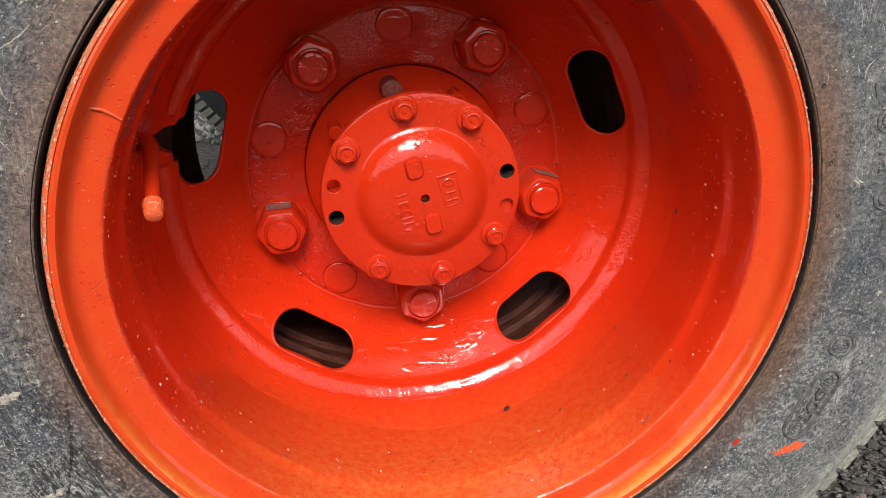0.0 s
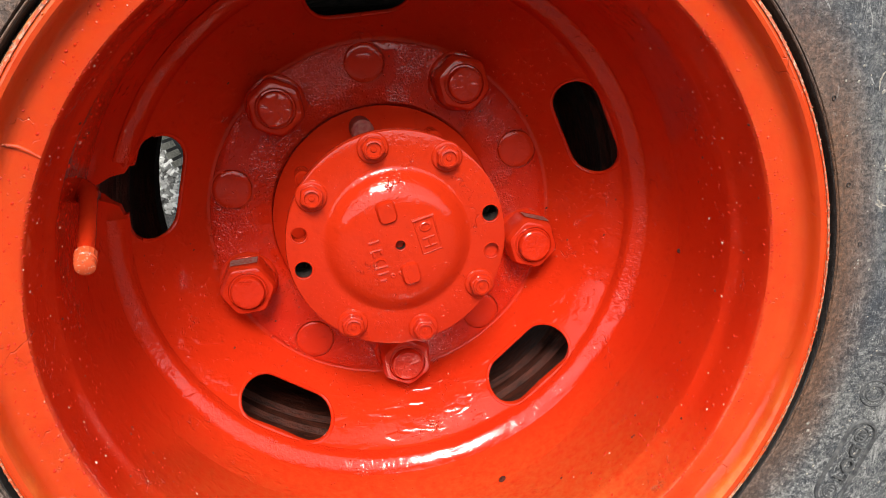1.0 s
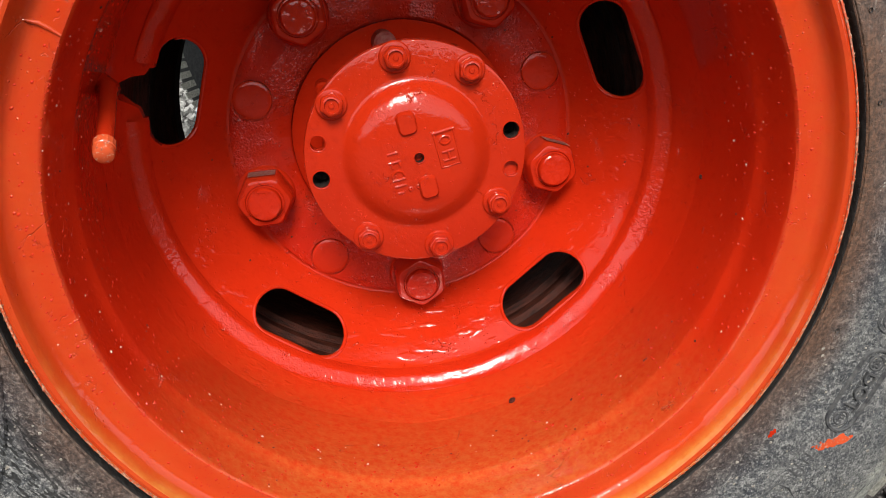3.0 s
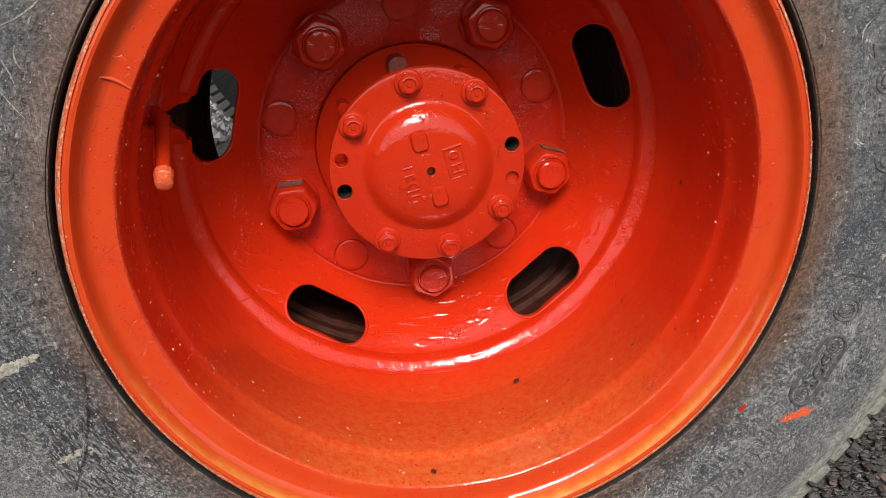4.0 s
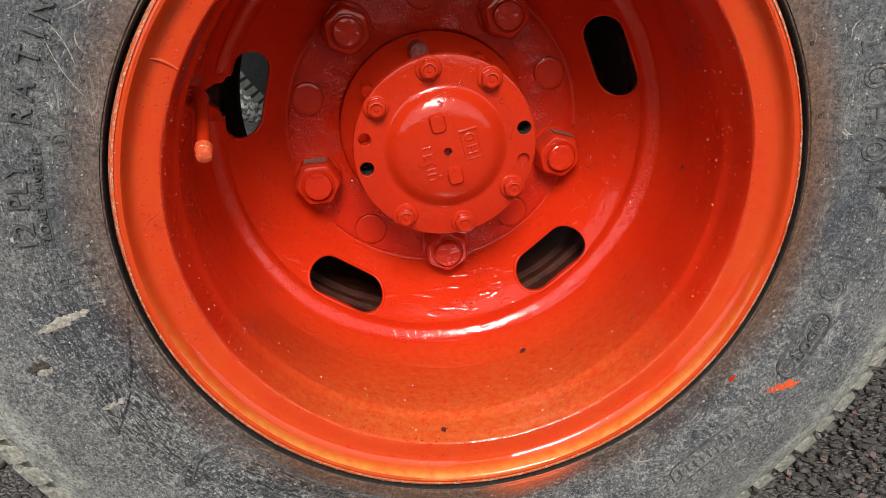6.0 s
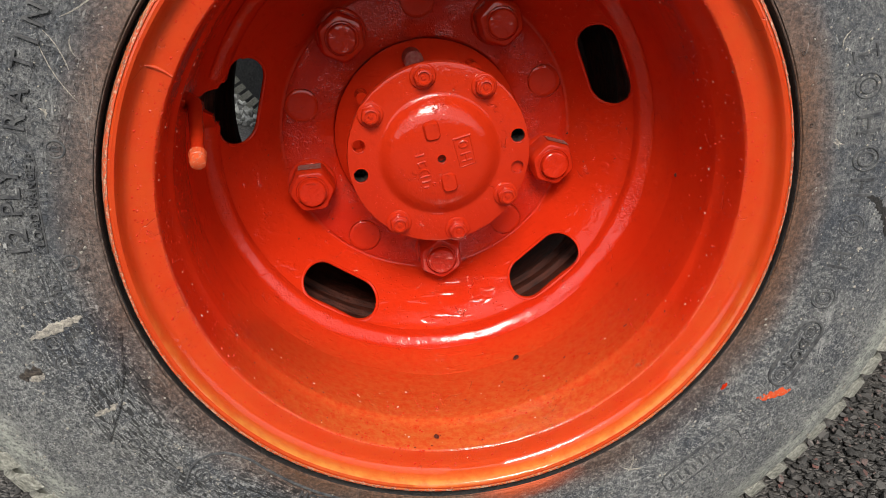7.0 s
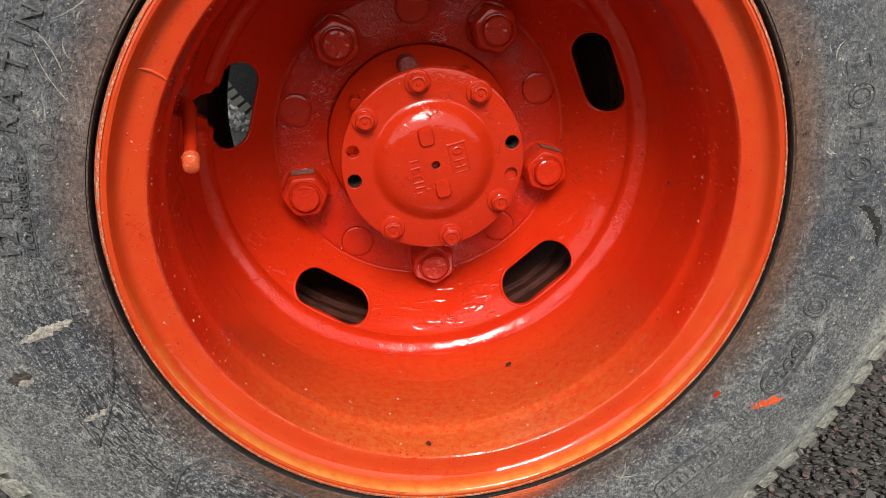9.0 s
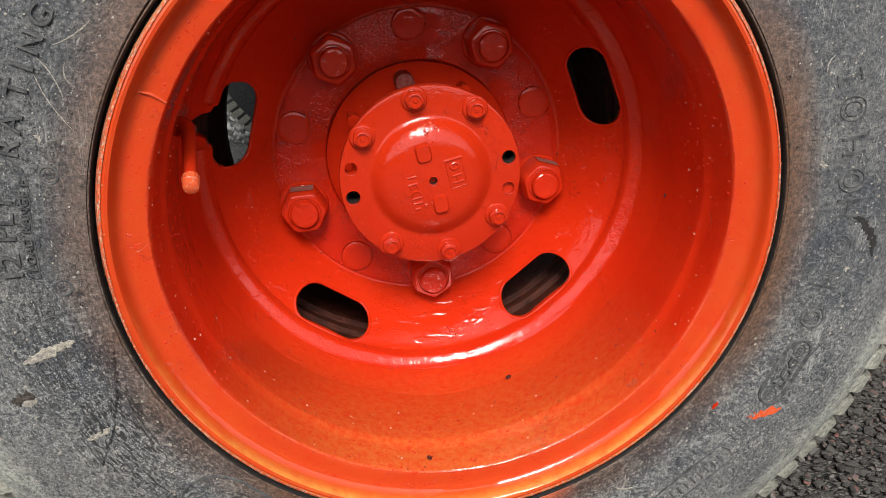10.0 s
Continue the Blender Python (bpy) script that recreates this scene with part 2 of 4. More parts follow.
    # overspray
    spread = n.math("ADD", r, n.math("MULTIPLY", n.math("SUBTRACT", n.noise(10, 3), 0.5), 0.022))
    halo = n.ramp(spread, ((0.270, 1.0), (0.283, 0.75), (0.304, 0.0)))
    halo = n.math("MULTIPLY", halo, n.ramp(n.noise(6, 2), ((0.32, 0.45), (0.58, 1.0))))
    c = n.mix(n.math("MULTIPLY", halo, 0.86), c, n.mix(n.ramp(fine, ((0.4, 0.0), (0.6, 1.0))), (0.058, 0.025, 0.010), (0.15, 0.060, 0.022)))
    near = n.math("MULTIPLY", n.ramp(spread, ((0.272, 1.0), (0.290, 0.0))), n.ramp(n.math("ABSOLUTE", n.math("ADD", a, radians(77))), ((0.06, 1.0), (0.20, 0.0))))
    c = n.mix(n.math("MULTIPLY", near, 0.85), c, (0.55, 0.085, 0.020))
    # crazing: short cracks that run round the wheel, in the lower half near the rim
    polar = n.vector(n.math("MULTIPLY", r, 620.0), n.math("MULTIPLY", a, 42.0), n.math("MULTIPLY", mid, 0.6))
    crack = n.ramp(n.noise(1.0, 0, 0.4, polar, 0.4), ((0.56, 0.0), (0.60, 1.0)))
    where = n.ramp(n.noise(11, 3, 0.6), ((0.36, 0.0), (0.48, 1.0)))
    inner = n.ramp(r, ((0.280, 0.0), (0.292, 1.0), (0.335, 1.0), (0.36, 0.15)))
    side = n.ramp(n.math("MULTIPLY", sep.outputs[0], -1.0), ((-0.12, 0.12), (0.05, 1.0)))
    crack = n.math("MULTIPLY", n.math("MULTIPLY", crack, n.math("MULTIPLY", where, n.math("MULTIPLY", inner, side))), n.math("MULTIPLY_ADD", low_side, 0.75, 0.25))
    c = n.mix(n.math("MULTIPLY", crack, 0.85), c, (0.010, 0.010, 0.010))
    height = n.math("ADD", n.math("MULTIPLY", mid, 0.5), n.math("ADD", n.math("MULTIPLY", fine, 0.45), n.math("MULTIPLY", speck, 0.22)))
    height = n.math("SUBTRACT", height, n.math("MULTIPLY", crack, 0.9))
    return n.finish(c, n.ramp(mid, ((0.3, 0.5), (0.7, 0.75))), n.bump(height, 0.0032))


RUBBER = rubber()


def plain_rubber(name, a, b, scale=180, relief=0.001):
    n = Nodes(name)
    g = n.noise(scale, 5, 0.65)
    return n.finish(n.mix(n.ramp(g, ((0.35, 0.0), (0.7, 1.0))), a, b), 0.7, n.bump(g, relief))


BEAD = plain_rubber("black_bead_rubber", (0.004, 0.004, 0.004), (0.022, 0.018, 0.015), 260, 0.002)
LUG = plain_rubber("dusty_lug_rubber", (0.13, 0.13, 0.108), (0.46, 0.45, 0.385), 240, 0.002)
# darker copy of the tyre's rubber: the far side's shade is in its colour
SHADED = plain_rubber("shaded_tyre_rubber", (0.018, 0.019, 0.021), (0.060, 0.060, 0.058))
LETTER = plain_rubber("raised_letter_rubber", (0.019, 0.020, 0.024), (0.095, 0.095, 0.092))
SCUFF = plain_rubber("pale_scuffed_rubber", (0.12, 0.112, 0.10), (0.44, 0.40, 0.33), 420, 0.0022)
TORN = plain_rubber("torn_brown_rubber", (0.008, 0.007, 0.006), (0.09, 0.07, 0.055), 350, 0.003)


def asphalt():
    n = Nodes("worn_asphalt")
    cells = n.voronoi(120, None, "F1", "Color")
    bw = n.add("RGBToBW", Color=cells).outputs[0]
    edge = n.voronoi(120, None, "DISTANCE_TO_EDGE")
    c = n.mix(n.ramp(bw, ((0.2, 0.0), (0.8, 1.0))), (0.040, 0.037, 0.034), (0.135, 0.125, 0.115))
    c = n.mix(n.ramp(edge, ((0.0, 1.0), (0.10, 0.0))), c, (0.022, 0.020, 0.019))
    c = n.mix(n.math("MULTIPLY", n.ramp(n.noise(5, 4), ((0.4, 0.0), (0.65, 1.0))), 0.5), c, (0.11, 0.10, 0.088))
    height = n.math("ADD", n.ramp(edge, ((0.0, 0.0), (0.3, 1.0))), n.noise(300, 4))
    return n.finish(c, 0.85, n.bump(height, 0.004))


ASPHALT = asphalt()


def stone():
    n = Nodes("loose_stones")
    g = n.add("NewGeometry").outputs["Random Per Island"]
    c = n.ramp(g, ((0.0, (0.020, 0.019, 0.018)), (0.5, (0.046, 0.043, 0.040)), (0.88, (0.085, 0.078, 0.072)), (0.95, (0.14, 0.055, 0.044)), (1.0, (0.16, 0.15, 0.14))))
    f = n.noise(350, 4)
    return n.finish(n.mix(n.ramp(f, ((0.4, 0.0), (0.7, 0.4))), c, (0.05, 0.047, 0.043)), 0.85, n.bump(f, 0.001))


STONE = stone()


def stand_in_render():
    n = Nodes("weathered_wall_render")
    w = n.noise(1.2, 5, 0.6)
    c = n.mix(n.ramp(w, ((0.35, 0.0), (0.65, 1.0))), (0.085, 0.08, 0.07), (0.17, 0.16, 0.14))
    return n.finish(c, 0.9, n.bump(n.noise(60, 4), 0.004))


RENDER = stand_in_render()

# ---- building tools ----
def part(name, bm, material, parent=None, label="", sharp=32):
    """Links a bmesh, given in metres from the wheel's centre, as one mesh under a thing, with its hard edges kept."""
    bmesh.ops.recalc_face_normals(bm, faces=bm.faces)
    for f in bm.faces:
        f.smooth = True
    for e in bm.edges:
        if len(e.link_faces) == 2 and e.calc_face_angle(0) > radians(sharp):
            e.smooth = False
    me = bpy.data.meshes.new(name)
    bm.to_mesh(me)
    bm.free()
    me.materials.append(material)
    ob = new(name, me)
    if parent is None:
        ob.location = (0, 0, AXLE)
    else:
        under(ob, parent)
    return tagged(ob, label)


def under(ob, parent):
    """Parents ob so that its coordinates still count from the wheel's centre."""
    ob.parent = parent
    bpy.context.view_layer.update()
    ob.matrix_parent_inverse = parent.matrix_world.inverted() @ Matrix.Translation((0, 0, AXLE))


def thing(name, label, category, at, group=""):
    ob = new(name)
    ob.location = at
    ob.empty_display_size = 0.1
    return tagged(ob, label, category, group)


def lathe(profile, segs=160, closed=False, wobble=0.0, bm=None):
    """A surface of revolution round the y axis through (radius, depth) pairs."""
    bm = bm or bmesh.new()
    rings = []
    for k, (r, y) in enumerate(profile):
        if r < 1e-6:
            rings.append([bm.verts.new((0, y, 0))])
            continue
        ring = []
        for i in range(segs):
            a = 2 * math.pi * i / segs
            d = wobble * noise.noise((3 * math.cos(a), 3 * math.sin(a), k * 0.35)) if wobble else 0
            ring.append(bm.verts.new(((r + d) * math.cos(a), y + d * 0.6, (r + d) * math.sin(a))))
        rings.append(ring)
    pairs = list(zip(rings, rings[1:]))
    if closed:
        pairs.append((rings[-1], rings[0]))
    for p, q in pairs:
        for i in range(segs):
            j = (i + 1) % segs
            if len(p) == 1 and len(q) == 1:
                continue
            if len(p) == 1:
                bm.faces.new((p[0], q[i], q[j]))
            elif len(q) == 1:
                bm.faces.new((p[i], q[0], p[j]))
            else:
                bm.faces.new((p[i], q[i], q[j], p[j]))
    return bm


def moved(bm, m):
    bmesh.ops.transform(bm, matrix=m, verts=bm.verts)
    return bm


def polar_point(r, degrees, y):
    a = radians(degrees)
    return Vector((r * math.cos(a), y, r * math.sin(a)))


def prism(points, y0, y1):
    """A straight prism along y over a polygon of (x, z)."""
    bm = bmesh.new()
    lo = [bm.verts.new((x, y0, z)) for x, z in points]
    hi = [bm.verts.new((x, y1, z)) for x, z in points]
    bm.faces.new(lo), bm.faces.new(hi[::-1])
    for i in range(len(points)):
        j = (i + 1) % len(points)
        bm.faces.new((lo[i], hi[i], hi[j], lo[j]))
    bmesh.ops.recalc_face_normals(bm, faces=bm.faces)
    return bm


def cut(bm, cutters):
    """bm with the cutters taken out of it, all bmeshes."""
    made = []
    for b in [bm, *cutters]:
        me = bpy.data.meshes.new("cut")
        b.to_mesh(me)
        b.free()
        made.append(new("cut", me))
    for c in made[1:]:
        mod = made[0].modifiers.new("cut", "BOOLEAN")
        mod.operation, mod.object, mod.solver = "DIFFERENCE", c, "EXACT"
    bpy.context.view_layer.update()
    out = bmesh.new()
    got = made[0].evaluated_get(bpy.context.evaluated_depsgraph_get())
    out.from_mesh(got.to_mesh())
    got.to_mesh_clear()
    for o in made:
        me = o.data
        bpy.data.objects.remove(o)
        bpy.data.meshes.remove(me)
    return out


def tube(points, radius, closed=False, sides=8, bm=None):
    """A round bar through points."""
    bm = bm or bmesh.new()
    n = len(points)
    pts = [Vector(p) for p in points]
    rings, up = [], None
    for i, p in enumerate(pts):
        a = pts[(i - 1) % n] if closed or i else p
        b = pts[(i + 1) % n] if closed or i < n - 1 else p
        d = (b - a).normalized()
        if up is None:
            up = d.orthogonal().normalized()
        up = (up - d * up.dot(d)).normalized()
        w = d.cross(up)
        r = radius[i] if isinstance(radius, (list, tuple)) else radius
        rings.append([bm.verts.new(p + r * (up * math.cos(2 * math.pi * k / sides) + w * math.sin(2 * math.pi * k / sides))) for k in range(sides)])
    for p, q in list(zip(rings, rings[1:])) + ([(rings[-1], rings[0])] if closed else []):
        for k in range(sides):
            m = (k + 1) % sides
            bm.faces.new((p[k], q[k], q[m], p[m]))
    if not closed:
        bm.faces.new(rings[0][::-1]), bm.faces.new(rings[-1])
    return bm


def at_angle(r, degrees, y, spin=0.0):
    """Pose for a small part that was built round the y axis: out on the circle r, then spun about its own axis."""
    return Matrix.Translation(polar_point(r, degrees, y)) @ Matrix.Rotation(radians(spin), 4, "Y")


def hexagon(bm, flat, profile):
    """Adds a six-sided body with softened corners to bm; profile: (share of the width, depth)."""
    out = []
    for k in range(36):
        a = 2 * math.pi * k / 36
        off = (a + math.pi / 6) % (math.pi / 3) - math.pi / 6
        reach = min(flat / 2 / math.cos(math.pi / 6 - abs(off)), 0.955 * flat / math.sqrt(3))
        out.append((reach * math.cos(a), reach * math.sin(a)))
    rings = []
    for s, y in profile:
        rings.append([bm.verts.new((s * x, y, s * z)) for x, z in out])
    for p, q in zip(rings, rings[1:]):
        for k in range(36):
            m = (k + 1) % 36
            bm.faces.new((p[k], q[k], q[m], p[m]))
    bm.faces.new(rings[0]), bm.faces.new(rings[-1])
    return bm


# ---- ground ----
def ground():
    bm = bmesh.new()
    # fine near the wheel, then wide strips out to the horizon
    xs = sorted({-3000.0, -300.0, -40.0, -8.0, 8.0, 40.0, 300.0, 3000.0} | {round(-3 + 0.05 * i, 3) for i in range(121)})
    ys = sorted({-3000.0, -300.0, -40.0, -8.0, 8.0, 40.0, 300.0, 3000.0} | {round(-1.5 + 0.05 * i, 3) for i in range(121)})
    grid = [[bm.verts.new((x, y, 0.006 * noise.noise((x * 2.2, y * 2.2, 0)) if abs(x) < 3 and abs(y) < 4.4 else 0)) for x in xs] for y in ys]
    for a, b in zip(grid, grid[1:]):
        for i in range(len(xs) - 1):
            bm.faces.new((a[i], a[i + 1], b[i + 1], b[i]))
    moved(bm, Matrix.Translation((0, 0, -AXLE - 0.004)))
    return tagged(part("ground", bm, ASPHALT), "worn dark grey asphalt under the wheel", "ground", kind="structure")


ground()


def stand_in_wall(name, x0, y0, x1, y1, high):
    n = Vector((y1 - y0, x0 - x1)).normalized() * 0.15
    bm = bmesh.new()
    lo = [bm.verts.new((x, y, 0)) for x, y in ((x0 - n.x, y0 - n.y), (x1 - n.x, y1 - n.y), (x1 + n.x, y1 + n.y), (x0 + n.x, y0 + n.y))]
    for f in bmesh.ops.extrude_face_region(bm, geom=[bm.faces.new(lo)])["geom"]:
        if isinstance(f, bmesh.types.BMVert):
            f.co.z = high
    moved(bm, Matrix.Translation((0, 0, -AXLE - 0.01)))
    tagged(part(name, bm, RENDER), "plain unseen wall, added to cut low sky light", "wall", kind="structure")


# unseen walls, added all round to hold off light from the horizon
stand_in_wall("wall_south", -9, -6.5, 9, -6.5, 1.6)
stand_in_wall("wall_west", -9.2, -6.5, -9.2, 11, 1.5)
stand_in_wall("wall_east", 9.2, -6.5, 9.2, 11, 1.5)
stand_in_wall("wall_north", -9, 11.2, 9, 11.2, 1.5)

# ---- wheel ----
SLOTS = [22.8 - 72 * k for k in range(5)]
NUTS = [58.9 - 72 * k for k in range(5)]
VALVE = SLOTS[3] + 360 if SLOTS[3] < 0 else SLOTS[3]
wheel = thing("loader_wheel", "orange-painted steel loader wheel with a worn grey tyre", "wheel", (0, 0.17, 0))

rim_profile = [(0.2615, 0.020), (0.2632, 0.012), (0.2640, 0.006), (0.2625, 0.0018), (0.2595, 0.0006), (0.2572, 0.0012), (0.2560, 0.0028), (0.2550, 0.0062), (0.2535, 0.0105),
               (0.2515, 0.0138), (0.2485, 0.0155), (0.2440, 0.0160), (0.2390, 0.0162), (0.2345, 0.0164), (0.2328, 0.0168), (0.2318, 0.0180), (0.2312, 0.0205),
               (0.2300, 0.030), (0.2288, 0.044), (0.2278, 0.0525), (0.2262, 0.0560), (0.2256, 0.0600), (0.2262, 0.075), (0.2275, 0.105), (0.2280, 0.140),
               (0.2272, 0.158), (0.2272, 0.190), (0.2310, 0.190), (0.2315, 0.140), (0.2320, 0.060), (0.2370, 0.028), (0.2500, 0.022)]
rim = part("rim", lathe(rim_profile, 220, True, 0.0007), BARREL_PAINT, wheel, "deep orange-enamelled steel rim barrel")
part("rim_edge", lathe([(0.2630, 0.0145), (0.2652, 0.0095), (0.2652, 0.0040), (0.2634, 0.0008), (0.2618, 0.0004), (0.2610, 0.0120)], 260, True, 0.0009), EDGE_PAINT, wheel, "rim edge with chipped, flaking paint")
part("rim_well", lathe([(0.2268, 0.191), (0.2262, 0.225), (0.2235, 0.231), (0.2235, 0.237), (0.2262, 0.243), (0.2265, 0.256), (0.2215, 0.260), (0.2215, 0.264), (0.2262, 0.268), (0.2262, 0.282), (0.2205, 0.286), (0.2205, 0.292), (0.2262, 0.297), (0.2250, 0.330), (0.2180, 0.350), (0.2095, 0.360), (0.2095, 0.392), (0.2220, 0.398),
                        (0.2640, 0.350), (0.2640, 0.340), (0.2380, 0.335), (0.2330, 0.191)], 140, True, 0.0015), RUST, wheel, "unpainted rusty inner part of the rim")


def stadium(half_len, half_wide, n=9, c=(0, 0), turn=0.0):
    """Outline of a slot with round ends, as (x, z); its length lies across the radius of that angle."""
    pts = []
    for s in (1, -1):
        for k in range(n):
            a = -math.pi / 2 + math.pi * k / (n - 1)
            pts.append((s * ((half_len - 1.25 * half_wide) + 1.25 * half_wide * math.cos(a)), s * half_wide * math.sin(a)))
    t = radians(turn - 90)
    return [(c[0] + x * math.cos(t) - z * math.sin(t), c[1] + x * math.sin(t) + z * math.cos(t)) for x, z in pts]


def cone(r):
    """Depth of the disc's front face at radius r."""
    pts = [(0.090, 0.2500), (0.1520, 0.2496), (0.154, 0.2476), (0.172, 0.2296), (0.190, 0.2116), (0.204, 0.1976), (0.2150, 0.1850), (0.2200, 0.1745), (0.2272, 0.1480)]
    return float(np.interp(r, [a for a, b in pts], [b for a, b in pts]))


disc_profile = [(0.0962, 0.2510), (0.0970, 0.2500), (0.118, 0.2500), (0.135, 0.2500), (0.1510, 0.2500), (0.1527, 0.2492), (0.1540, 0.2476), (0.1600, 0.2415), (0.1660, 0.2354), (0.1720, 0.2294), (0.1810, 0.2204), (0.1900, 0.2114),
                (0.1980, 0.2034), (0.2030, 0.1984), (0.2050, 0.1962), (0.2060, 0.1940), (0.2100, 0.1900), (0.2150, 0.1855), (0.2178, 0.1805), (0.2202, 0.1745), (0.2232, 0.1655), (0.2256, 0.1570), (0.2268, 0.1490), (0.2282, 0.1400),
                (0.2274, 0.1870), (0.2160, 0.1935), (0.2060, 0.2025), (0.1900, 0.2185), (0.1720, 0.2365), (0.1560, 0.2525), (0.0962, 0.2600)]
cutters = []
for k, a in enumerate(SLOTS):
    c = polar_point(0.1880, a, 0)
    cutters.append(prism(stadium(0.0435, 0.0168, 12, (c.x, c.z), a), 0.12, 0.32))
a = SLOTS[3]
u, w = polar_point(1, a, 0), polar_point(1, a + 90, 0)
wedge = [(0.196, -0.019), (0.2075, -0.0175), (0.2100, -0.012), (0.2185, -0.0095), (0.2225, -0.0065), (0.2268, -0.0058), (0.2268, 0.0050), (0.2225, 0.0062), (0.2180, 0.0100), (0.2110, 0.0140), (0.2075, 0.0210), (0.196, 0.022)]
cutters.append(prism([(u.x * p + w.x * q, u.z * p + w.z * q) for p, q in wedge], 0.12, 0.32))
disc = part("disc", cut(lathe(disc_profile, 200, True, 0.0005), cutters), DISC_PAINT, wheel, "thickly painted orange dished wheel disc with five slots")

# rounded lips of the slots
for k, a in enumerate(SLOTS):
    c = polar_point(0.1880, a, 0)
    pts = stadium(0.0437, 0.0170, 14, (c.x, c.z), a)
    if k == 3:
        pts = [p for p in pts if p[0] * u.x + p[1] * u.z < 0.1965]
        far = max(range(len(pts)), key=lambda i: (Vector(pts[i]) - Vector(pts[i - 1])).length)
        pts = pts[far:] + pts[:far]
    ring = [(x, cone(math.hypot(x, z)) + 0.0010, z) for x, z in pts]
    part("slot_lip", tube(ring, 0.0019, k != 3, 8), DISC_PAINT, wheel)

# rough bolting face and weld bead
face = lathe([(0.0972, 0.2498), (0.0974, 0.2484), (0.0985, 0.2477), (0.120, 0.2475), (0.140, 0.2476), (0.1478, 0.2477), (0.1487, 0.2481), (0.1490, 0.2498)], 240, True, 0.0003)
holes = []
for a in SLOTS:
    c = polar_point(0.132, a, 0)
    holes.append(prism([(c.x + 0.0178 * math.cos(k * math.pi / 20), c.z + 0.0178 * math.sin(k * math.pi / 20)) for k in range(40)], 0.24, 0.26))
part("bolting_face", cut(face, holes), FACE_PAINT, wheel, "pitted orange bolting face")
bead = lathe([(0.2046, 0.1960), (0.2060, 0.1906), (0.2072, 0.1876), (0.2090, 0.1856), (0.2114, 0.1838), (0.2140, 0.1820), (0.2162, 0.1802), (0.2175, 0.1786), (0.2184, 0.1774), (0.2190, 0.1784)], 420, False, 0.0007)
for v in bead.verts:
    v.co.y += 0.0005 * noise.noise(v.co * 160)
gone = [v for v in bead.verts if abs((math.degrees(math.atan2(v.co.z, v.co.x)) - VALVE + 180) % 360 - 180) < 5.5]
bmesh.ops.delete(bead, geom=gone, context="VERTS")
part("weld_bead", bead, BEAD_PAINT, wheel, "uneven painted weld bead between disc and rim")


def lug_nut(angle, spin):
    """A large hexagon nut on a ball seat, with the stud's end standing out of it."""
    bm = hexagon(bmesh.new(), 0.0440, [(1.0, 0.248), (1.01, 0.243), (1.0, 0.2270), (0.985, 0.2230), (0.94, 0.2193), (0.87, 0.2168), (0.77, 0.2160)])
    lathe([(0.0168, 0.2165), (0.0170, 0.2152), (0.0163, 0.2147), (0.0156, 0.2158), (0.0154, 0.2185), (0.0154, 0.2330)], 36, False, 0, bm)
    nut = part("lug_nut", moved(bm, at_angle(0.132, angle, 0, spin)), DISC_PAINT, wheel)
    skirt = lathe([(0.0256, 0.2482), (0.0253, 0.2470), (0.0246, 0.2460), (0.0236, 0.2452), (0.0200, 0.2448)], 40)
    part("seat_ring", moved(skirt, at_angle(0.132, angle, 0)), DISC_PAINT, nut)
    end = lathe([(0, 0.2099), (0.0050, 0.2097), (0.0092, 0.2099), (0.0124, 0.2098), (0.0136, 0.2106), (0.0143, 0.2124), (0.0143, 0.236)], 40, False)
    for v in end.verts:
        if v.co.y < 0.2102:
            v.co.y += 0.0006 * noise.noise((v.co.x * 300 + angle, v.co.z * 300, 0))
    part("stud", moved(end, at_angle(0.132, angle, 0)), BEAD_PAINT, nut)
    return nut


def worn_flat(nut, angle, spin):
    """Paint worn off the topmost flat of a nut."""
    # the flat whose outward normal looks up
    best = max(range(6), key=lambda k: math.sin(radians(60 * k + 30 - spin)))
    t = radians(60 * best + 30 - spin)
    c = polar_point(0.132, angle, 0)
    out, side = Vector((math.cos(t), 0, math.sin(t))), Vector((-math.sin(t), 0, math.cos(t)))
    bm = bmesh.new()
    rng = random.Random(int(angle) + 400)
    rows = []
    for k in range(9):
        x = -0.0115 + 0.023 * k / 8
        rows.append([bm.verts.new(c + out * (0.0440 / 2 + 0.0004) + side * x + Vector((0, y + rng.uniform(-0.0006, 0.0006), 0))) for y in (0.2222, 0.2305, 0.2395)])
    for p, q in zip(rows, rows[1:]):
        for i in range(2):
            bm.faces.new((p[i], q[i], q[i + 1], p[i + 1]))
    part("worn_flat", bm, STEEL, nut, "bare patch where paint has worn off")


for k, (a, spin) in enumerate(zip(NUTS, (14, 15, 25, -5, 20))):
    nut = lug_nut(a, spin)
    if k in (1, 3):
        worn_flat(nut, a, spin)

for a in SLOTS:
    plug = lathe([(0, 0.2470), (0.0120, 0.2471), (0.0152, 0.2473), (0.0163, 0.2479), (0.0167, 0.2490), (0.0167, 0.2520)], 40)
    part("hole_plug", moved(plug, at_angle(0.132, a, 0)), DISC_PAINT, wheel, "round painted plug in an unused bolt hole")

# a welded seam and nicks across the rim's front band
part("rim_seam", tube([polar_point(0.2520, 154.3, 0.0138), polar_point(0.2450, 153.9, 0.0154), polar_point(0.2380, 154.0, 0.0158), polar_point(0.2325, 154.3, 0.0162)], [0.0008, 0.0014, 0.0013, 0.0007], False, 8), BARREL_PAINT, rim)

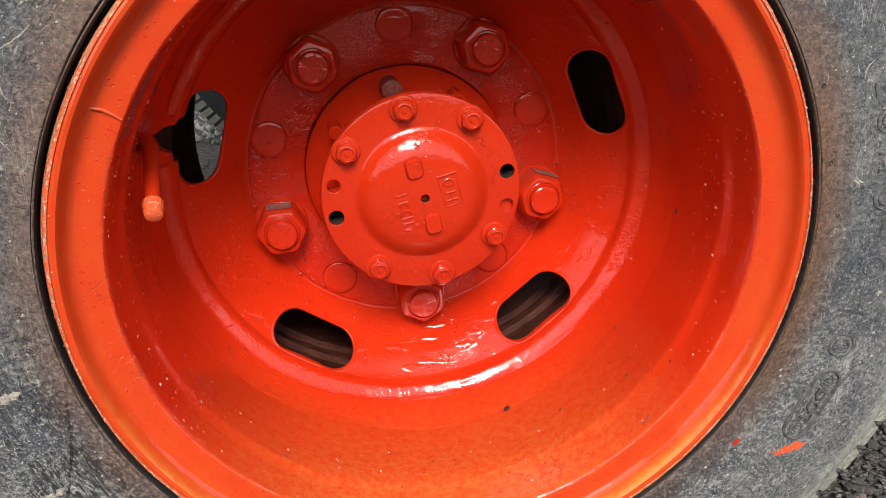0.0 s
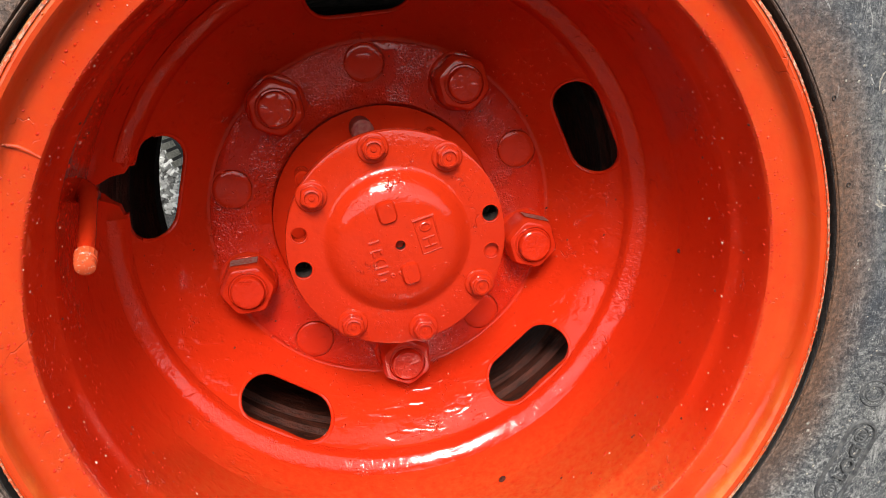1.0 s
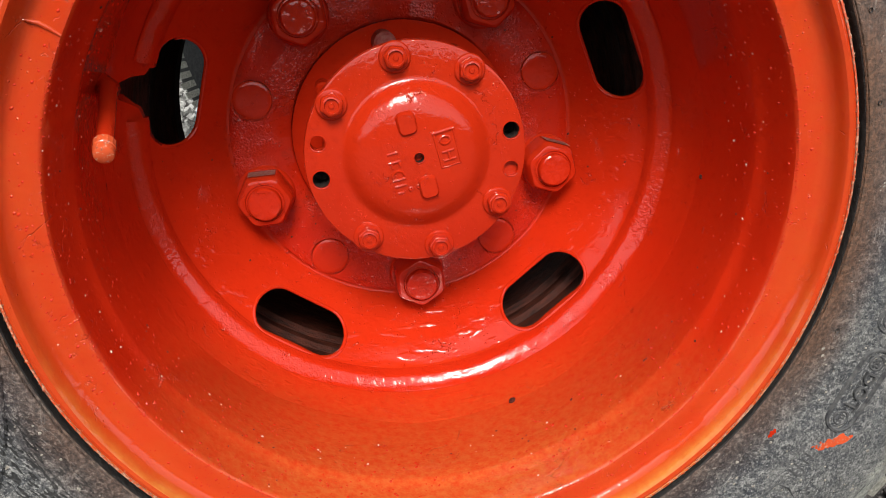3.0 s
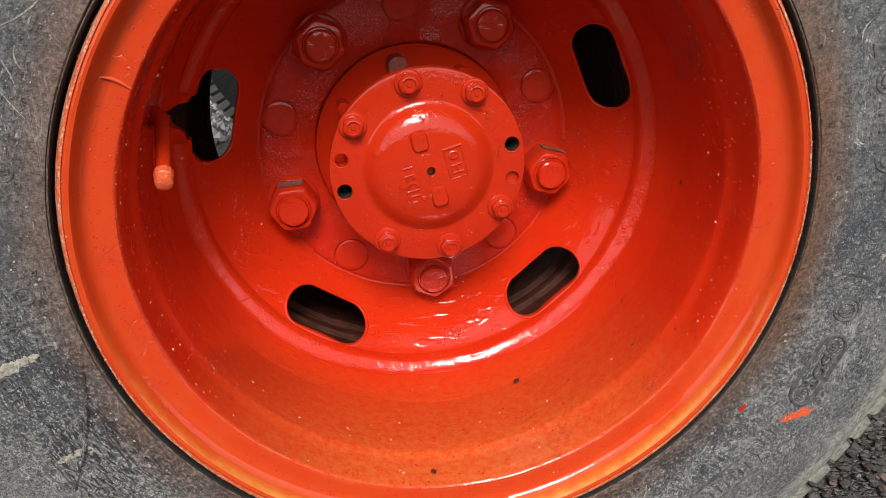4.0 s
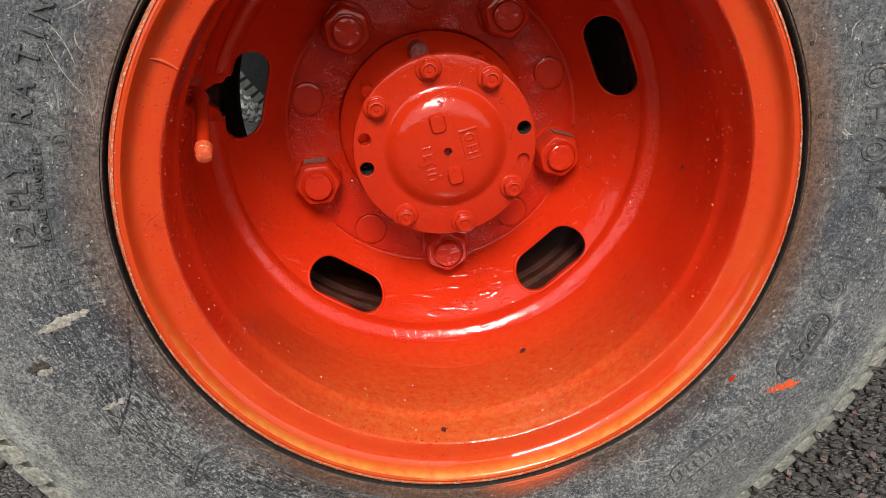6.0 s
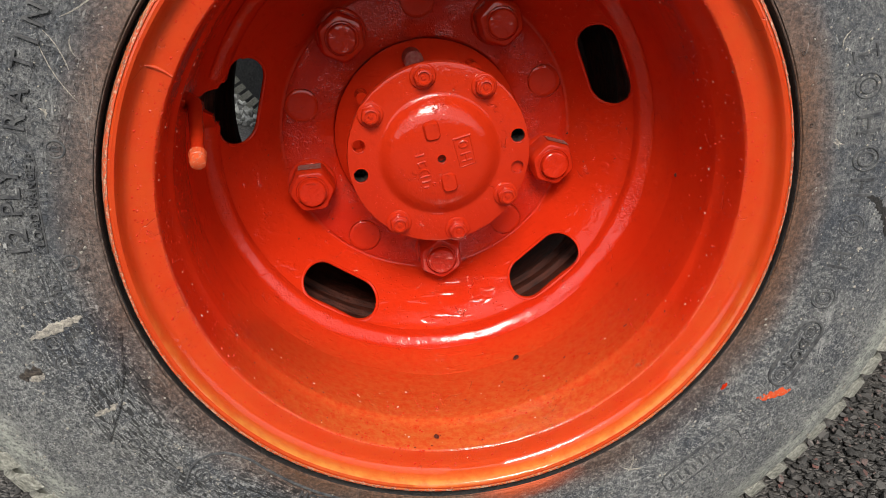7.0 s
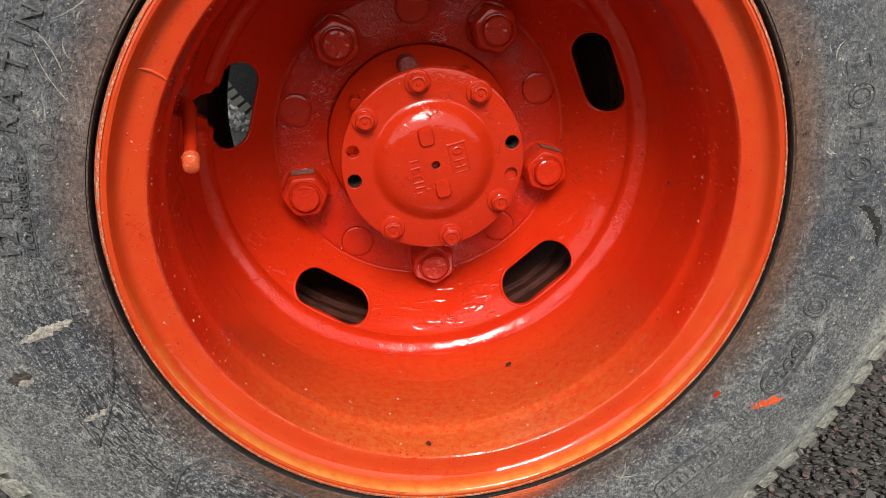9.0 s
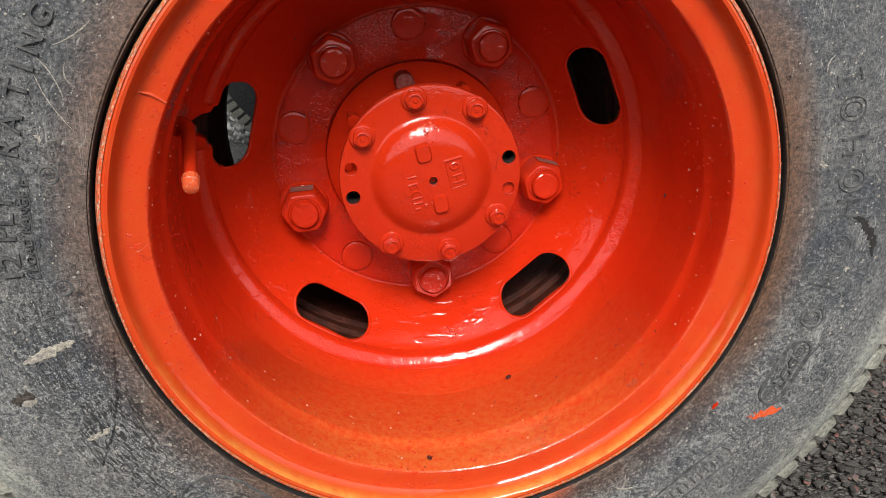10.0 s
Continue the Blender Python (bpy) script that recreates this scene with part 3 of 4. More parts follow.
# valve
base, tip = Vector((-0.2120, 0.118, 0.0585)), Vector((-0.2030, 0.0440, 0.0290))
way = (tip - base).normalized()
bend = base + way * 0.012 + Vector((0, 0, 0.004))
stem = part("valve_stem", tube([Vector((-0.2190, 0.128, 0.0600)), base, bend, base.lerp(tip, 0.5), tip - way * 0.010], [0.0088, 0.0076, 0.0060, 0.0056, 0.0054], False, 16), HUB_PAINT, wheel, "orange-painted valve stem")
cap = lathe([(0, 0.0), (0.0042, 0.0002), (0.0060, 0.0014), (0.0067, 0.0036), (0.0067, 0.0062), (0.0058, 0.0070), (0.0066, 0.0080), (0.0068, 0.0140), (0.0050, 0.0150), (0, 0.0150)], 28)
for v in cap.verts:
    if 0.0075 < v.co.y < 0.0145:
        v.co.x *= 1.05 if round(math.atan2(v.co.z, v.co.x) * 28 / (2 * math.pi)) % 2 else 1.0
        v.co.z *= 1.05 if round(math.atan2(v.co.z, v.co.x) * 28 / (2 * math.pi)) % 2 else 1.0
turn = Vector((0, -1, 0)).rotation_difference(way).to_matrix().to_4x4()
part("valve_cap", moved(cap, Matrix.Translation(tip) @ turn @ Matrix.Scale(1.0, 4)), CAP_PAINT, stem, "knurled painted valve cap")


# ---- tyre ----
SIDE = [(0.2702, 0.0340), (0.2702, 0.0260), (0.2702, 0.0180), (0.2704, 0.0070), (0.2708, 0.0030), (0.2716, 0.0018), (0.2732, 0.0018), (0.2760, 0.0024), (0.2825, 0.0040), (0.2880, 0.0047), (0.2980, 0.0048),
        (0.3150, 0.0045), (0.3350, 0.0035), (0.3550, 0.0045), (0.3750, 0.0075), (0.3950, 0.0130), (0.4120, 0.0195), (0.4260, 0.0270), (0.4360, 0.0335)]


def sidewall(r):
    return float(np.interp(r, [a for a, b in SIDE], [b for a, b in SIDE]))


def tyre_body(parent, material):
    out = SIDE + [(0.4460, 0.0420), (0.4580, 0.0530), (0.4710, 0.0700), (0.4770, 0.0880), (0.4770, 0.170)]
    profile = out + [(r, 0.340 - y) for r, y in reversed(out[:-1])]
    return part("tyre", lathe(profile, 240, False, 0.0012), material, parent, "worn grey rubber tyre, dusty and crazed")


part_gap = lathe([(0.2635, 0.0150), (0.2668, 0.0125), (0.2700, 0.0150), (0.2712, 0.0180), (0.2635, 0.0190)], 200, True)
LUGS = 101


def tread_lug_mesh():
    """One shoulder lug: a tapered block that wraps from the shoulder on to the tread."""
    bm = bmesh.new()
    rows = []
    for r, y, half in ((0.4260, 0.0310, 0.58), (0.4360, 0.0328, 0.61), (0.4500, 0.0395, 0.63), (0.4640, 0.0500, 0.63), (0.4780, 0.0680, 0.62), (0.4850, 0.0860, 0.60), (0.4850, 0.1300, 0.52)):
        half *= math.pi * 0.46 / LUGS
        inner = (r - 0.010, y + 0.012) if y < 0.06 else (r - 0.020, y + 0.004)
        rows.append([bm.verts.new((r * math.cos(s * half / r), y, r * math.sin(s * half / r))) for s in (-1, 1)] + [bm.verts.new((inner[0] * math.cos(s * (half + 0.0012) / r), inner[1], inner[0] * math.sin(s * (half + 0.0012) / r))) for s in (1, -1)])
    for p, q in zip(rows, rows[1:]):
        for i in range(4):
            j = (i + 1) % 4
            bm.faces.new((p[i], q[i], q[j], p[j]))
    bm.faces.new(rows[0]), bm.faces.new(rows[-1])
    bmesh.ops.recalc_face_normals(bm, faces=bm.faces)
    me = bpy.data.meshes.new("tread_lug")
    bm.to_mesh(me)
    bm.free()
    me.materials.append(LUG)
    return me


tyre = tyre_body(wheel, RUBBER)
# a black ring in the gap, coloured to pass for its deep shade
part("gap_shade", part_gap, BEAD, tyre, "black ring that stands in for shade in the gap between rim and tyre")
part("bead_rib", lathe([(0.2683, 0.0170), (0.2684, 0.0055), (0.2686, 0.0024), (0.2691, 0.0014), (0.2697, 0.0022), (0.2699, 0.0055), (0.2699, 0.0170)], 240, True, 0.0008), BEAD, tyre, "dark ridge of rubber along the bead")
part("bead_crown", lathe([(0.2692, 0.0030), (0.2690, 0.0014), (0.2695, 0.0007), (0.2701, 0.0012), (0.2702, 0.0030)], 240, True, 0.0006), RUBBER, tyre, "thin crest of the bead stained by overspray")

def lugs(parent, me):
    for k in range(LUGS):
        ob = new("tread_lug", me)
        under(ob, parent)
        ob.rotation_euler = (0, radians(21.6 - 360 * k / LUGS), 0)
        ob.scale = (1 + 0.004 * random.uniform(-1, 1),) * 3


lug_mesh = tread_lug_mesh()
lugs(tyre, lug_mesh)


def wrap(bm, r, degrees, tall=1.0, inward=True):
    """Lays flat work (x along, y up, z proud) on the sidewall round the arc at radius r, its middle at that angle.
    inward: its top points to the axle."""
    for v in bm.verts:
        x, y, z = v.co
        rr = r - y if inward else r + y
        a = radians(degrees) + (x / r if inward else -x / r)
        v.co = (rr * math.cos(a), sidewall(rr) - z, rr * math.sin(a))
    return bm


def words(text, size):
    """Flat letters as a bmesh, centred, slightly proud."""
    cu = bpy.data.curves.new("words", "FONT")
    cu.body, cu.size, cu.align_x, cu.align_y, cu.extrude, cu.space_character = text, size, "CENTER", "CENTER", 0.0021, 1.15
    ob = new("words", cu)
    bpy.context.view_layer.update()
    bm = bmesh.new()
    got = ob.evaluated_get(bpy.context.evaluated_depsgraph_get())
    bm.from_mesh(got.to_mesh())
    got.to_mesh_clear()
    bpy.data.objects.remove(ob)
    bpy.data.curves.remove(cu)
    return bm


def slab(bm, x, y, w, h, z=0.0009):
    """A low raised bar with sloping sides, as flat work."""
    lo = [bm.verts.new((x + sx * w / 2, y + sy * h / 2, -0.001)) for sx, sy in ((-1, -1), (1, -1), (1, 1), (-1, 1))]
    e = min(w, h) * 0.22
    hi = [bm.verts.new((x + sx * (w / 2 - e), y + sy * (h / 2 - e), z)) for sx, sy in ((-1, -1), (1, -1), (1, 1), (-1, 1))]
    bm.faces.new(hi)
    for i in range(4):
        j = (i + 1) % 4
        bm.faces.new((lo[i], lo[j], hi[j], hi[i]))
    return bm


def outline(bm, pts, width, closed=True, z=0.0008):
    return tube([(x, y, 0) for x, y in pts], width, closed, 6, bm)


def ring_pts(x, y, rx, ry, n=28):
    return [(x + rx * math.cos(2 * math.pi * k / n), y + ry * math.sin(2 * math.pi * k / n)) for k in range(n)]


def sidewall_spot(bm, r, degrees, turn=0.0):
    """Lays flat work on the sidewall; its x runs clockwise and its y outward before the turn."""
    moved(bm, Matrix.Rotation(radians(turn), 4, "Z"))
    return wrap(bm, r, degrees, inward=False)


def letters_row(pieces, label=""):
    """Raised sidewall work of bars and rings: ('bar', x, y, w, h) or ('ring', x, y, rx, ry)."""
    bm = bmesh.new()
    for kind, x, y, w, h in pieces:
        if kind == "bar":
            slab(bm, x, y, w, h, 0.0008)
        else:
            outline(bm, ring_pts(x, y, w, h), 0.0008)
    return bm


def raised(name, pieces, r, degrees):
    """Each bar or ring of a raised mark as a part of its own."""
    for piece in pieces:
        part(name, sidewall_spot(letters_row([piece]), r, degrees), LETTER, tyre)


# marks that can be read
part("lettering", wrap(words("DOT", 0.0140), 0.3335, -26.4, inward=False), LETTER, tyre, "raised letters on the sidewall")
mark = outline(bmesh.new(), [(x * 0.0225 + s * 0.0112 * math.sin(b), 0.0115 * c) for x, b, s, c in [(sx, math.pi * k / 10, sx, math.cos(math.pi * k / 10) * sx) for sx in (1, -1) for k in range(11)]], 0.0017)
part("mark_outline", sidewall_spot(mark, 0.3335, -26.4), LETTER, tyre)
for x in (-0.0235, 0.0235):
    raised("mark_piece", [("ring", x, 0, 0.0054, 0.0054)] + [("bar", x - 0.0025 + 0.0025 * k, 0.0, 0.0016, 0.005) for k in range(3)], 0.3335, -26.4)
part("lettering", wrap(words("12 PLY", 0.0205), 0.3265, 178.4, inward=False), LETTER, tyre, "raised letters on the sidewall")
for letter, degrees in (("R", 166.7), ("A", 163.5), ("T", 159.2), ("I", 156.4), ("N", 153.3), ("G", 149.9)):
    part("lettering", wrap(words(letter, 0.0205), 0.3225, degrees, inward=False), LETTER, tyre, "raised letter on the sidewall")
part("lettering", wrap(words("LOAD RANGE F", 0.0087), 0.3125, 176.8, inward=False), LETTER, tyre, "small raised letters on the sidewall")
part("lettering", wrap(words("NYLON", 0.0095), 0.2912, -115.5, inward=False), LETTER, tyre, "small raised letters on the sidewall")
part("panel_line", sidewall_spot(outline(bmesh.new(), [(0.052, 0.014), (0.049, 0.004), (0.043, -0.003), (0.034, -0.0068), (0.0, -0.0075), (-0.040, -0.0072)], 0.0009, False), 0.3170, 177.0), LETTER, tyre)
box = [(-0.041, -0.011), (0.035, -0.011), (0.041, -0.006), (0.041, 0.006), (0.035, 0.011), (-0.041, 0.011), (-0.044, 0.0)]
part("mark_outline", sidewall_spot(outline(bmesh.new(), box, 0.0009), 0.3410, -48.8), LETTER, tyre)
raised("mark_piece", [("bar", -0.032 + 0.008 * k, 0.0, 0.003, 0.010) for k in range(9)], 0.3410, -48.8)
# writing that cannot be read
raised("mark_piece", [("bar", -0.020 + 0.0045 * k, 0.0008 * (-1) ** k, 0.0016 + 0.0006 * (k % 3), 0.0075) for k in range(10)], 0.3135, -124.6)
raised("mark_piece", [("bar", -0.008, 0, 0.0025, 0.012), ("bar", -0.003, 0.001, 0.0025, 0.009), ("bar", 0.003, 0, 0.0025, 0.012), ("bar", 0.009, 0, 0.0025, 0.012)], 0.3330, -38.0)
for degrees, kind in ((20.1, "I"), (15.6, "O"), (10.2, "H"), (5.0, "O"), (0.8, "H"), (-5.1, "O"), (-10.5, "H"), (-16.8, "O")):
    if kind == "O":
        row = [("ring", 0, 0, 0.0098, 0.0108), ("ring", 0, 0, 0.0058, 0.0068)]
    elif kind == "H":
        row = [("bar", -0.0065, 0, 0.0040, 0.021), ("bar", 0.0065, 0, 0.0040, 0.021), ("bar", 0, 0, 0.010, 0.003)]
    else:
        row = [("bar", 0, 0, 0.0042, 0.021), ("bar", 0, 0.0095, 0.011, 0.0026), ("bar", 0, -0.0095, 0.011, 0.0026)]
    raised("brand_mark", row, 0.3280, degrees)
for r, degrees, size in ((0.2966, 169.5, 0.0062), (0.2963, -173.9, 0.0060), (0.3167, -134.0, 0.0058), (0.3308, -163.1, 0.0058), (0.3311, -159.9, 0.0068), (0.3312, -144.6, 0.0046)):
    row = [("ring", 0, 0, size, size)]
    if size > 0.0055:
        row += [("bar", -0.0012, 0.0, 0.0018, 0.0050), ("bar", 0.0014, 0.0006, 0.0018, 0.0042)]
    raised("round_mark", row, r, degrees)
for r, degrees in ((0.3102, -163.9), (0.3100, -163.0), (0.3090, -160.2), (0.3090, -157.5), (0.3116, -170.6), (0.3112, -169.6), (0.3200, -155.0), (0.3260, -154.2)):
    part("small_mark", sidewall_spot(letters_row([("ring", 0, 0, 0.0022, 0.0028)]), r, degrees), LETTER, tyre)
# a moulded curve and a patch's edge
def sidewall_line(points, width):
    """A raised line over the sidewall through (radius, degrees) points."""
    fine = []
    for (r0, d0), (r1, d1) in zip(points, points[1:]):
        for k in range(6):
            f = k / 6
            fine.append((r0 + (r1 - r0) * f, d0 + (d1 - d0) * f))
    fine.append(points[-1])
    return tube([polar_point(r, d, sidewall(r) - width * 0.1) for r, d in fine], width, False, 6)


part("mould_line", sidewall_line([(0.3333, -134.8), (0.3200, -136.0), (0.3082, -136.3), (0.2960, -135.4), (0.2878, -133.9), (0.2825, -131.6), (0.2805, -129.5), (0.2818, -126.0), (0.2833, -122.0), (0.2845, -117.0), (0.2850, -108.0), (0.2850, -96.0)], 0.0013), LETTER, tyre)
part("patch_edge", sidewall_line([(0.2790, -163.0), (0.2840, -160.8), (0.2983, -155.0), (0.3141, -151.2), (0.3300, -148.9), (0.3445, -147.1)], 0.0020), RUBBER, tyre)
part("patch", wrap(slab(bmesh.new(), 0, 0, 0.088, 0.058, 0.0007), 0.3270, -156.5, inward=False), RUBBER, tyre)
# scuffs, a gouge and dabs of orange paint


def dash(p, q, wide, material, name, label, seed, proud=0.0007, bow=0.0):
    """A thin ragged smear from p to q, both (radius, degrees), laid on the sidewall."""
    rng = random.Random(seed)
    r, d = (p[0] + q[0]) / 2, (p[1] + q[1]) / 2
    a, b = (Vector((-radians(t[1] - d) * r, t[0] - r)) for t in (p, q))
    across = Vector((a.y - b.y, b.x - a.x)).normalized()
    m = max(8, int((b - a).length / 0.0018))
    bm = bmesh.new()
    rows = []
    for k in range(m + 1):
        f = k / m
        c = a.lerp(b, f) + across * (bow * 4 * f * (1 - f) + wide * 0.35 * noise.noise((f * 6, seed, 0)))
        half = wide * (0.25 + 0.75 * min(1, 5 * f, 5 * (1 - f)))
        left, right = half * rng.uniform(0.45, 1.2), half * rng.uniform(0.45, 1.2)
        rows.append([bm.verts.new((*(c - across * left), -0.0006)), bm.verts.new((*(c - across * left * 0.75), proud * rng.uniform(0.4, 1.1))),
                     bm.verts.new((*(c + across * right * 0.75), proud * rng.uniform(0.4, 1.1))), bm.verts.new((*(c + across * right), -0.0006))])
    for u2, w2 in zip(rows, rows[1:]):
        for i in range(3):
            bm.faces.new((u2[i], w2[i], w2[i + 1], u2[i + 1]))
    return part(name, wrap(bm, r, degrees=d, inward=False), material, tyre, label)


dash((0.3447, -164.5), (0.3027, -165.6), 0.0050, SCUFF, "scuff", "pale scraped streak", 1)
dash((0.3380, -151.3), (0.3110, -150.8), 0.0034, SCUFF, "scuff", "pale scraped streak", 2)
dash((0.3300, -35.6), (0.3535, -31.7), 0.0052, CAP_PAINT, "paint_smear", "smear of orange paint", 3, 0.0005)
dash((0.2953, -37.8), (0.2953, -36.2), 0.0026, HUB_PAINT, "paint_drop", "drop of orange paint", 4, 0.0005)
dash((0.3500, -159.5), (0.3630, -159.3), 0.0048, SCUFF, "gouge_rim", "pale torn edge of a gouge", 6, 0.0003)
dash((0.3500, -160.2), (0.3690, -160.1), 0.0056, TORN, "gouge", "torn brown gouge in the rubber", 5, 0.0007)
for k, (p, q, w) in enumerate((((0.3168, 154.8), (0.2950, 158.4), 0.0006), ((0.3190, 156.0), (0.2850, 162.3), 0.0005), ((0.3090, 164.4), (0.3040, 165.4), 0.0014), ((0.3000, 154.0), (0.2930, 156.4), 0.0007),
                               ((0.2960, 147.5), (0.3100, 152.5), 0.0007), ((0.3000, 9.5), (0.3080, 7.7), 0.0012), ((0.2970, 8.4), (0.3040, 7.0), 0.0010), ((0.3200, 24.0), (0.3110, 22.0), 0.0008),
                               ((0.3420, -9.0), (0.3450, -8.3), 0.0028), ((0.2990, -18.0), (0.3020, -17.0), 0.0018), ((0.2900, -57.0), (0.3040, -59.5), 0.0009), ((0.2960, -60.0), (0.3080, -57.0), 0.0009),
                               ((0.3240, -137.8), (0.3250, -136.6), 0.0024), ((0.3080, -142.4), (0.3080, -141.9), 0.0016))):
    dash(p, q, w, SCUFF, "scratch", "pale scratch in the rubber", 20 + k, 0.0004, 0.0022 * (-1) ** k)
dash((0.3087, -140.9), (0.3087, -139.2), 0.0027, SCUFF, "scuff", "small pale dab", 62, 0.0005)
dash((0.2917, -143.8), (0.2917, -143.2), 0.0018, SCUFF, "scuff", "small pale dab", 63, 0.0005)
for k, (r, d) in enumerate(((0.3330, -141.6), (0.3327, -139.8), (0.3312, -138.2), (0.3298, -136.6))):
    part("small_mark", sidewall_spot(letters_row([("bar", 0, 0, 0.0020, 0.0085), ("bar", 0.0024, 0.002 * (-1) ** k, 0.0040, 0.0020)]), r, d), LETTER, tyre)
dash((0.3335, -0.3), (0.3640, -6.4), 0.0048, BEAD, "dark_scuff", "dark curved rub mark", 60, 0.0004, 0.006)
for r, degrees in ((0.2929, -41.9), (0.2884, 3.3), (0.2857, -177.0), (0.2800, 24.0), (0.2870, -171.0), (0.2905, -20.0), (0.2790, 12.0), (0.2880, 160.0)):
    part("vent_nub", wrap(moved(lathe([(0, -0.0022), (0.0010, -0.0020), (0.0014, -0.0010), (0.0015, 0.0010)], 10), Matrix.Rotation(radians(90), 4, "X")), r, degrees, inward=False), LETTER, tyre)

# ---- hub ----
hub = thing("wheel_hub", "orange-painted cast wheel hub with a bolted cover", "hub", (0, 0.25, AXLE - 0.09))
part("hub_body", lathe([(0, 0.168), (0.0640, 0.168), (0.0660, 0.176), (0.0680, 0.205), (0.0720, 0.222), (0.0800, 0.2300), (0.0905, 0.2340), (0.0960, 0.2390), (0.0968, 0.2460), (0.0958, 0.2500), (0.0955, 0.300), (0, 0.300)], 96, False, 0.0006), DISC_PAINT, hub, "dull red hub barrel behind the cover")
for a, col in ((103, RUBBED), (148, DISC_PAINT), (60, DISC_PAINT), (14, DISC_PAINT), (-32, DISC_PAINT), (-76, DISC_PAINT), (-121, DISC_PAINT), (-166, DISC_PAINT)):
    w = 0.0098 if a == 103 else 0.0068
    stub = lathe([(0, 0.2070), (w * 0.72, 0.2070), (w * 0.95, 0.2085), (w, 0.2400)], 24)
    part("stud", moved(stub, at_angle(0.0815, a, 0)), col, hub, "blunt stud end, paint rubbed off" if col is RUBBED else "")

cover_profile = [(0, 0.1425), (0.0060, 0.1425), (0.0160, 0.1425), (0.0240, 0.1428), (0.0310, 0.1434), (0.0380, 0.1445), (0.0435, 0.1461), (0.0480, 0.1484), (0.0515, 0.1509), (0.0545, 0.1534), (0.0570, 0.1553), (0.0588, 0.1560), (0.0610, 0.1560), (0.0625, 0.1560), (0.0845, 0.1560), (0.0862, 0.1566), (0.0868, 0.1580), (0.0868, 0.1670), (0.0855, 0.1690), (0, 0.1690)]
holes = [(0.0038, 0, 0, 0.150), (0.0066, 0.0764, 12.9, 0.19), (0.0066, 0.0764, -166.5, 0.19), (0.0058, 0.0764, 172.2, 0.19), (0.0058, 0.0764, -10.2, 0.1600)]
drills = []
for r, out, a, deep in holes:
    c = polar_point(out, a, 0)
    drills.append(prism([(c.x + r * math.cos(2 * math.pi * k / 24), c.z + r * math.sin(2 * math.pi * k / 24)) for k in range(24)], 0.12, deep))
cover = part("hub_cover", cut(lathe(cover_profile, 128), drills), HUB_PAINT, hub, "round orange cover with a low dome")
for r, out, a, deep in holes:
    part("hole_lip", moved(lathe([(r * 1.0, 0.002), (r * 1.03, -0.0004), (r * 1.12, -0.0006), (r * 1.22, 0.0006)], 24), at_angle(out, a, 0.1560 if out else 0.1425)), HUB_PAINT, cover)
    # a black lining gives the deep holes their shade
    if a in (0, 12.9, -166.5):
        top = 0.1580 if out else 0.1445
        part("bore", moved(lathe([(r * 0.985, top), (r * 0.93, top + 0.003), (r * 0.985, top + 0.005), (r * 0.93, top + 0.007), (r * 0.985, top + 0.024), (0, top + 0.024)], 24), at_angle(out, a, 0)), GREASE, cover, "threaded hole, lined black to stand in for shade")


def cover_bolt(angle, spin):
    bm = lathe([(0.0118, 0.1562), (0.0122, 0.1548), (0.0112, 0.1536), (0.0098, 0.1532), (0, 0.1532)], 32)
    hexagon(bm, 0.0168, [(1.0, 0.1535), (1.0, 0.1485), (0.94, 0.1470), (0.86, 0.1465)])
    lathe([(0.0070, 0.1468), (0.0069, 0.1450), (0.0056, 0.1446), (0.0050, 0.1464), (0.0024, 0.1466), (0.0018, 0.1454), (0, 0.1452)], 24, False, 0, bm)
    part("cover_bolt", moved(bm, at_angle(0.0760, angle, 0, spin)), HUB_PAINT, hub)


for a, spin in ((102.6, 8), (58.0, 30), (-31.8, 14), (-76.6, 3), (-121.0, 22), (148.2, 40)):
    cover_bolt(a, spin)


def boss(x, z, w, h, turn, proud):
    """A cast pad on the dome with rounded corners and sloping sides."""
    bm = bmesh.new()
    n = 6
    rings = []
    for grow, y in ((0.0012, 0.1440), (0.0004, 0.1427 - proud * 0.6), (-0.0006, 0.1427 - proud)):
        ring = []
        for cx, cz, a0 in ((1, 1, 0), (-1, 1, 90), (-1, -1, 180), (1, -1, 270)):
            for k in range(n):
                a = radians(a0 + 90 * k / (n - 1))
                rr = min(w, h) * 0.3
                ring.append(bm.verts.new((cx * (w / 2 - rr) + (rr + grow) * math.cos(a), y, cz * (h / 2 - rr) + (rr + grow) * math.sin(a))))
        rings.append(ring)
    for p, q in zip(rings, rings[1:]):
        for i in range(len(p)):
            j = (i + 1) % len(p)
            bm.faces.new((p[i], p[j], q[j], q[i]))
    bm.faces.new(rings[-1])
    return moved(bm, Matrix.Translation((x, 0, z)) @ Matrix.Rotation(radians(turn), 4, "Y"))


for x, z in ((-0.0095, 0.0265), (0.0072, -0.0228)):
    part("cast_pad", boss(x, z, 0.0130, 0.0160, -13, 0.0030), HUB_PAINT, cover)
# cast marks that cannot be read


def cast_line(points, cx, cz, turn, closed=False, wide=0.0011):
    """A raised line on the dome through (x, z) points, turned about (cx, cz)."""
    t = radians(turn)
    pts = []
    for x, z in points:
        px, pz = cx + x * math.cos(t) + z * math.sin(t), cz - x * math.sin(t) + z * math.cos(t)
        d = float(np.interp(math.hypot(px, pz), [p[0] for p in cover_profile[:9]], [p[1] for p in cover_profile[:9]]))
        pts.append((px, d - 0.0003, pz))
    part("cast_mark", tube(pts, wide, closed, 8), HUB_PAINT, cover)


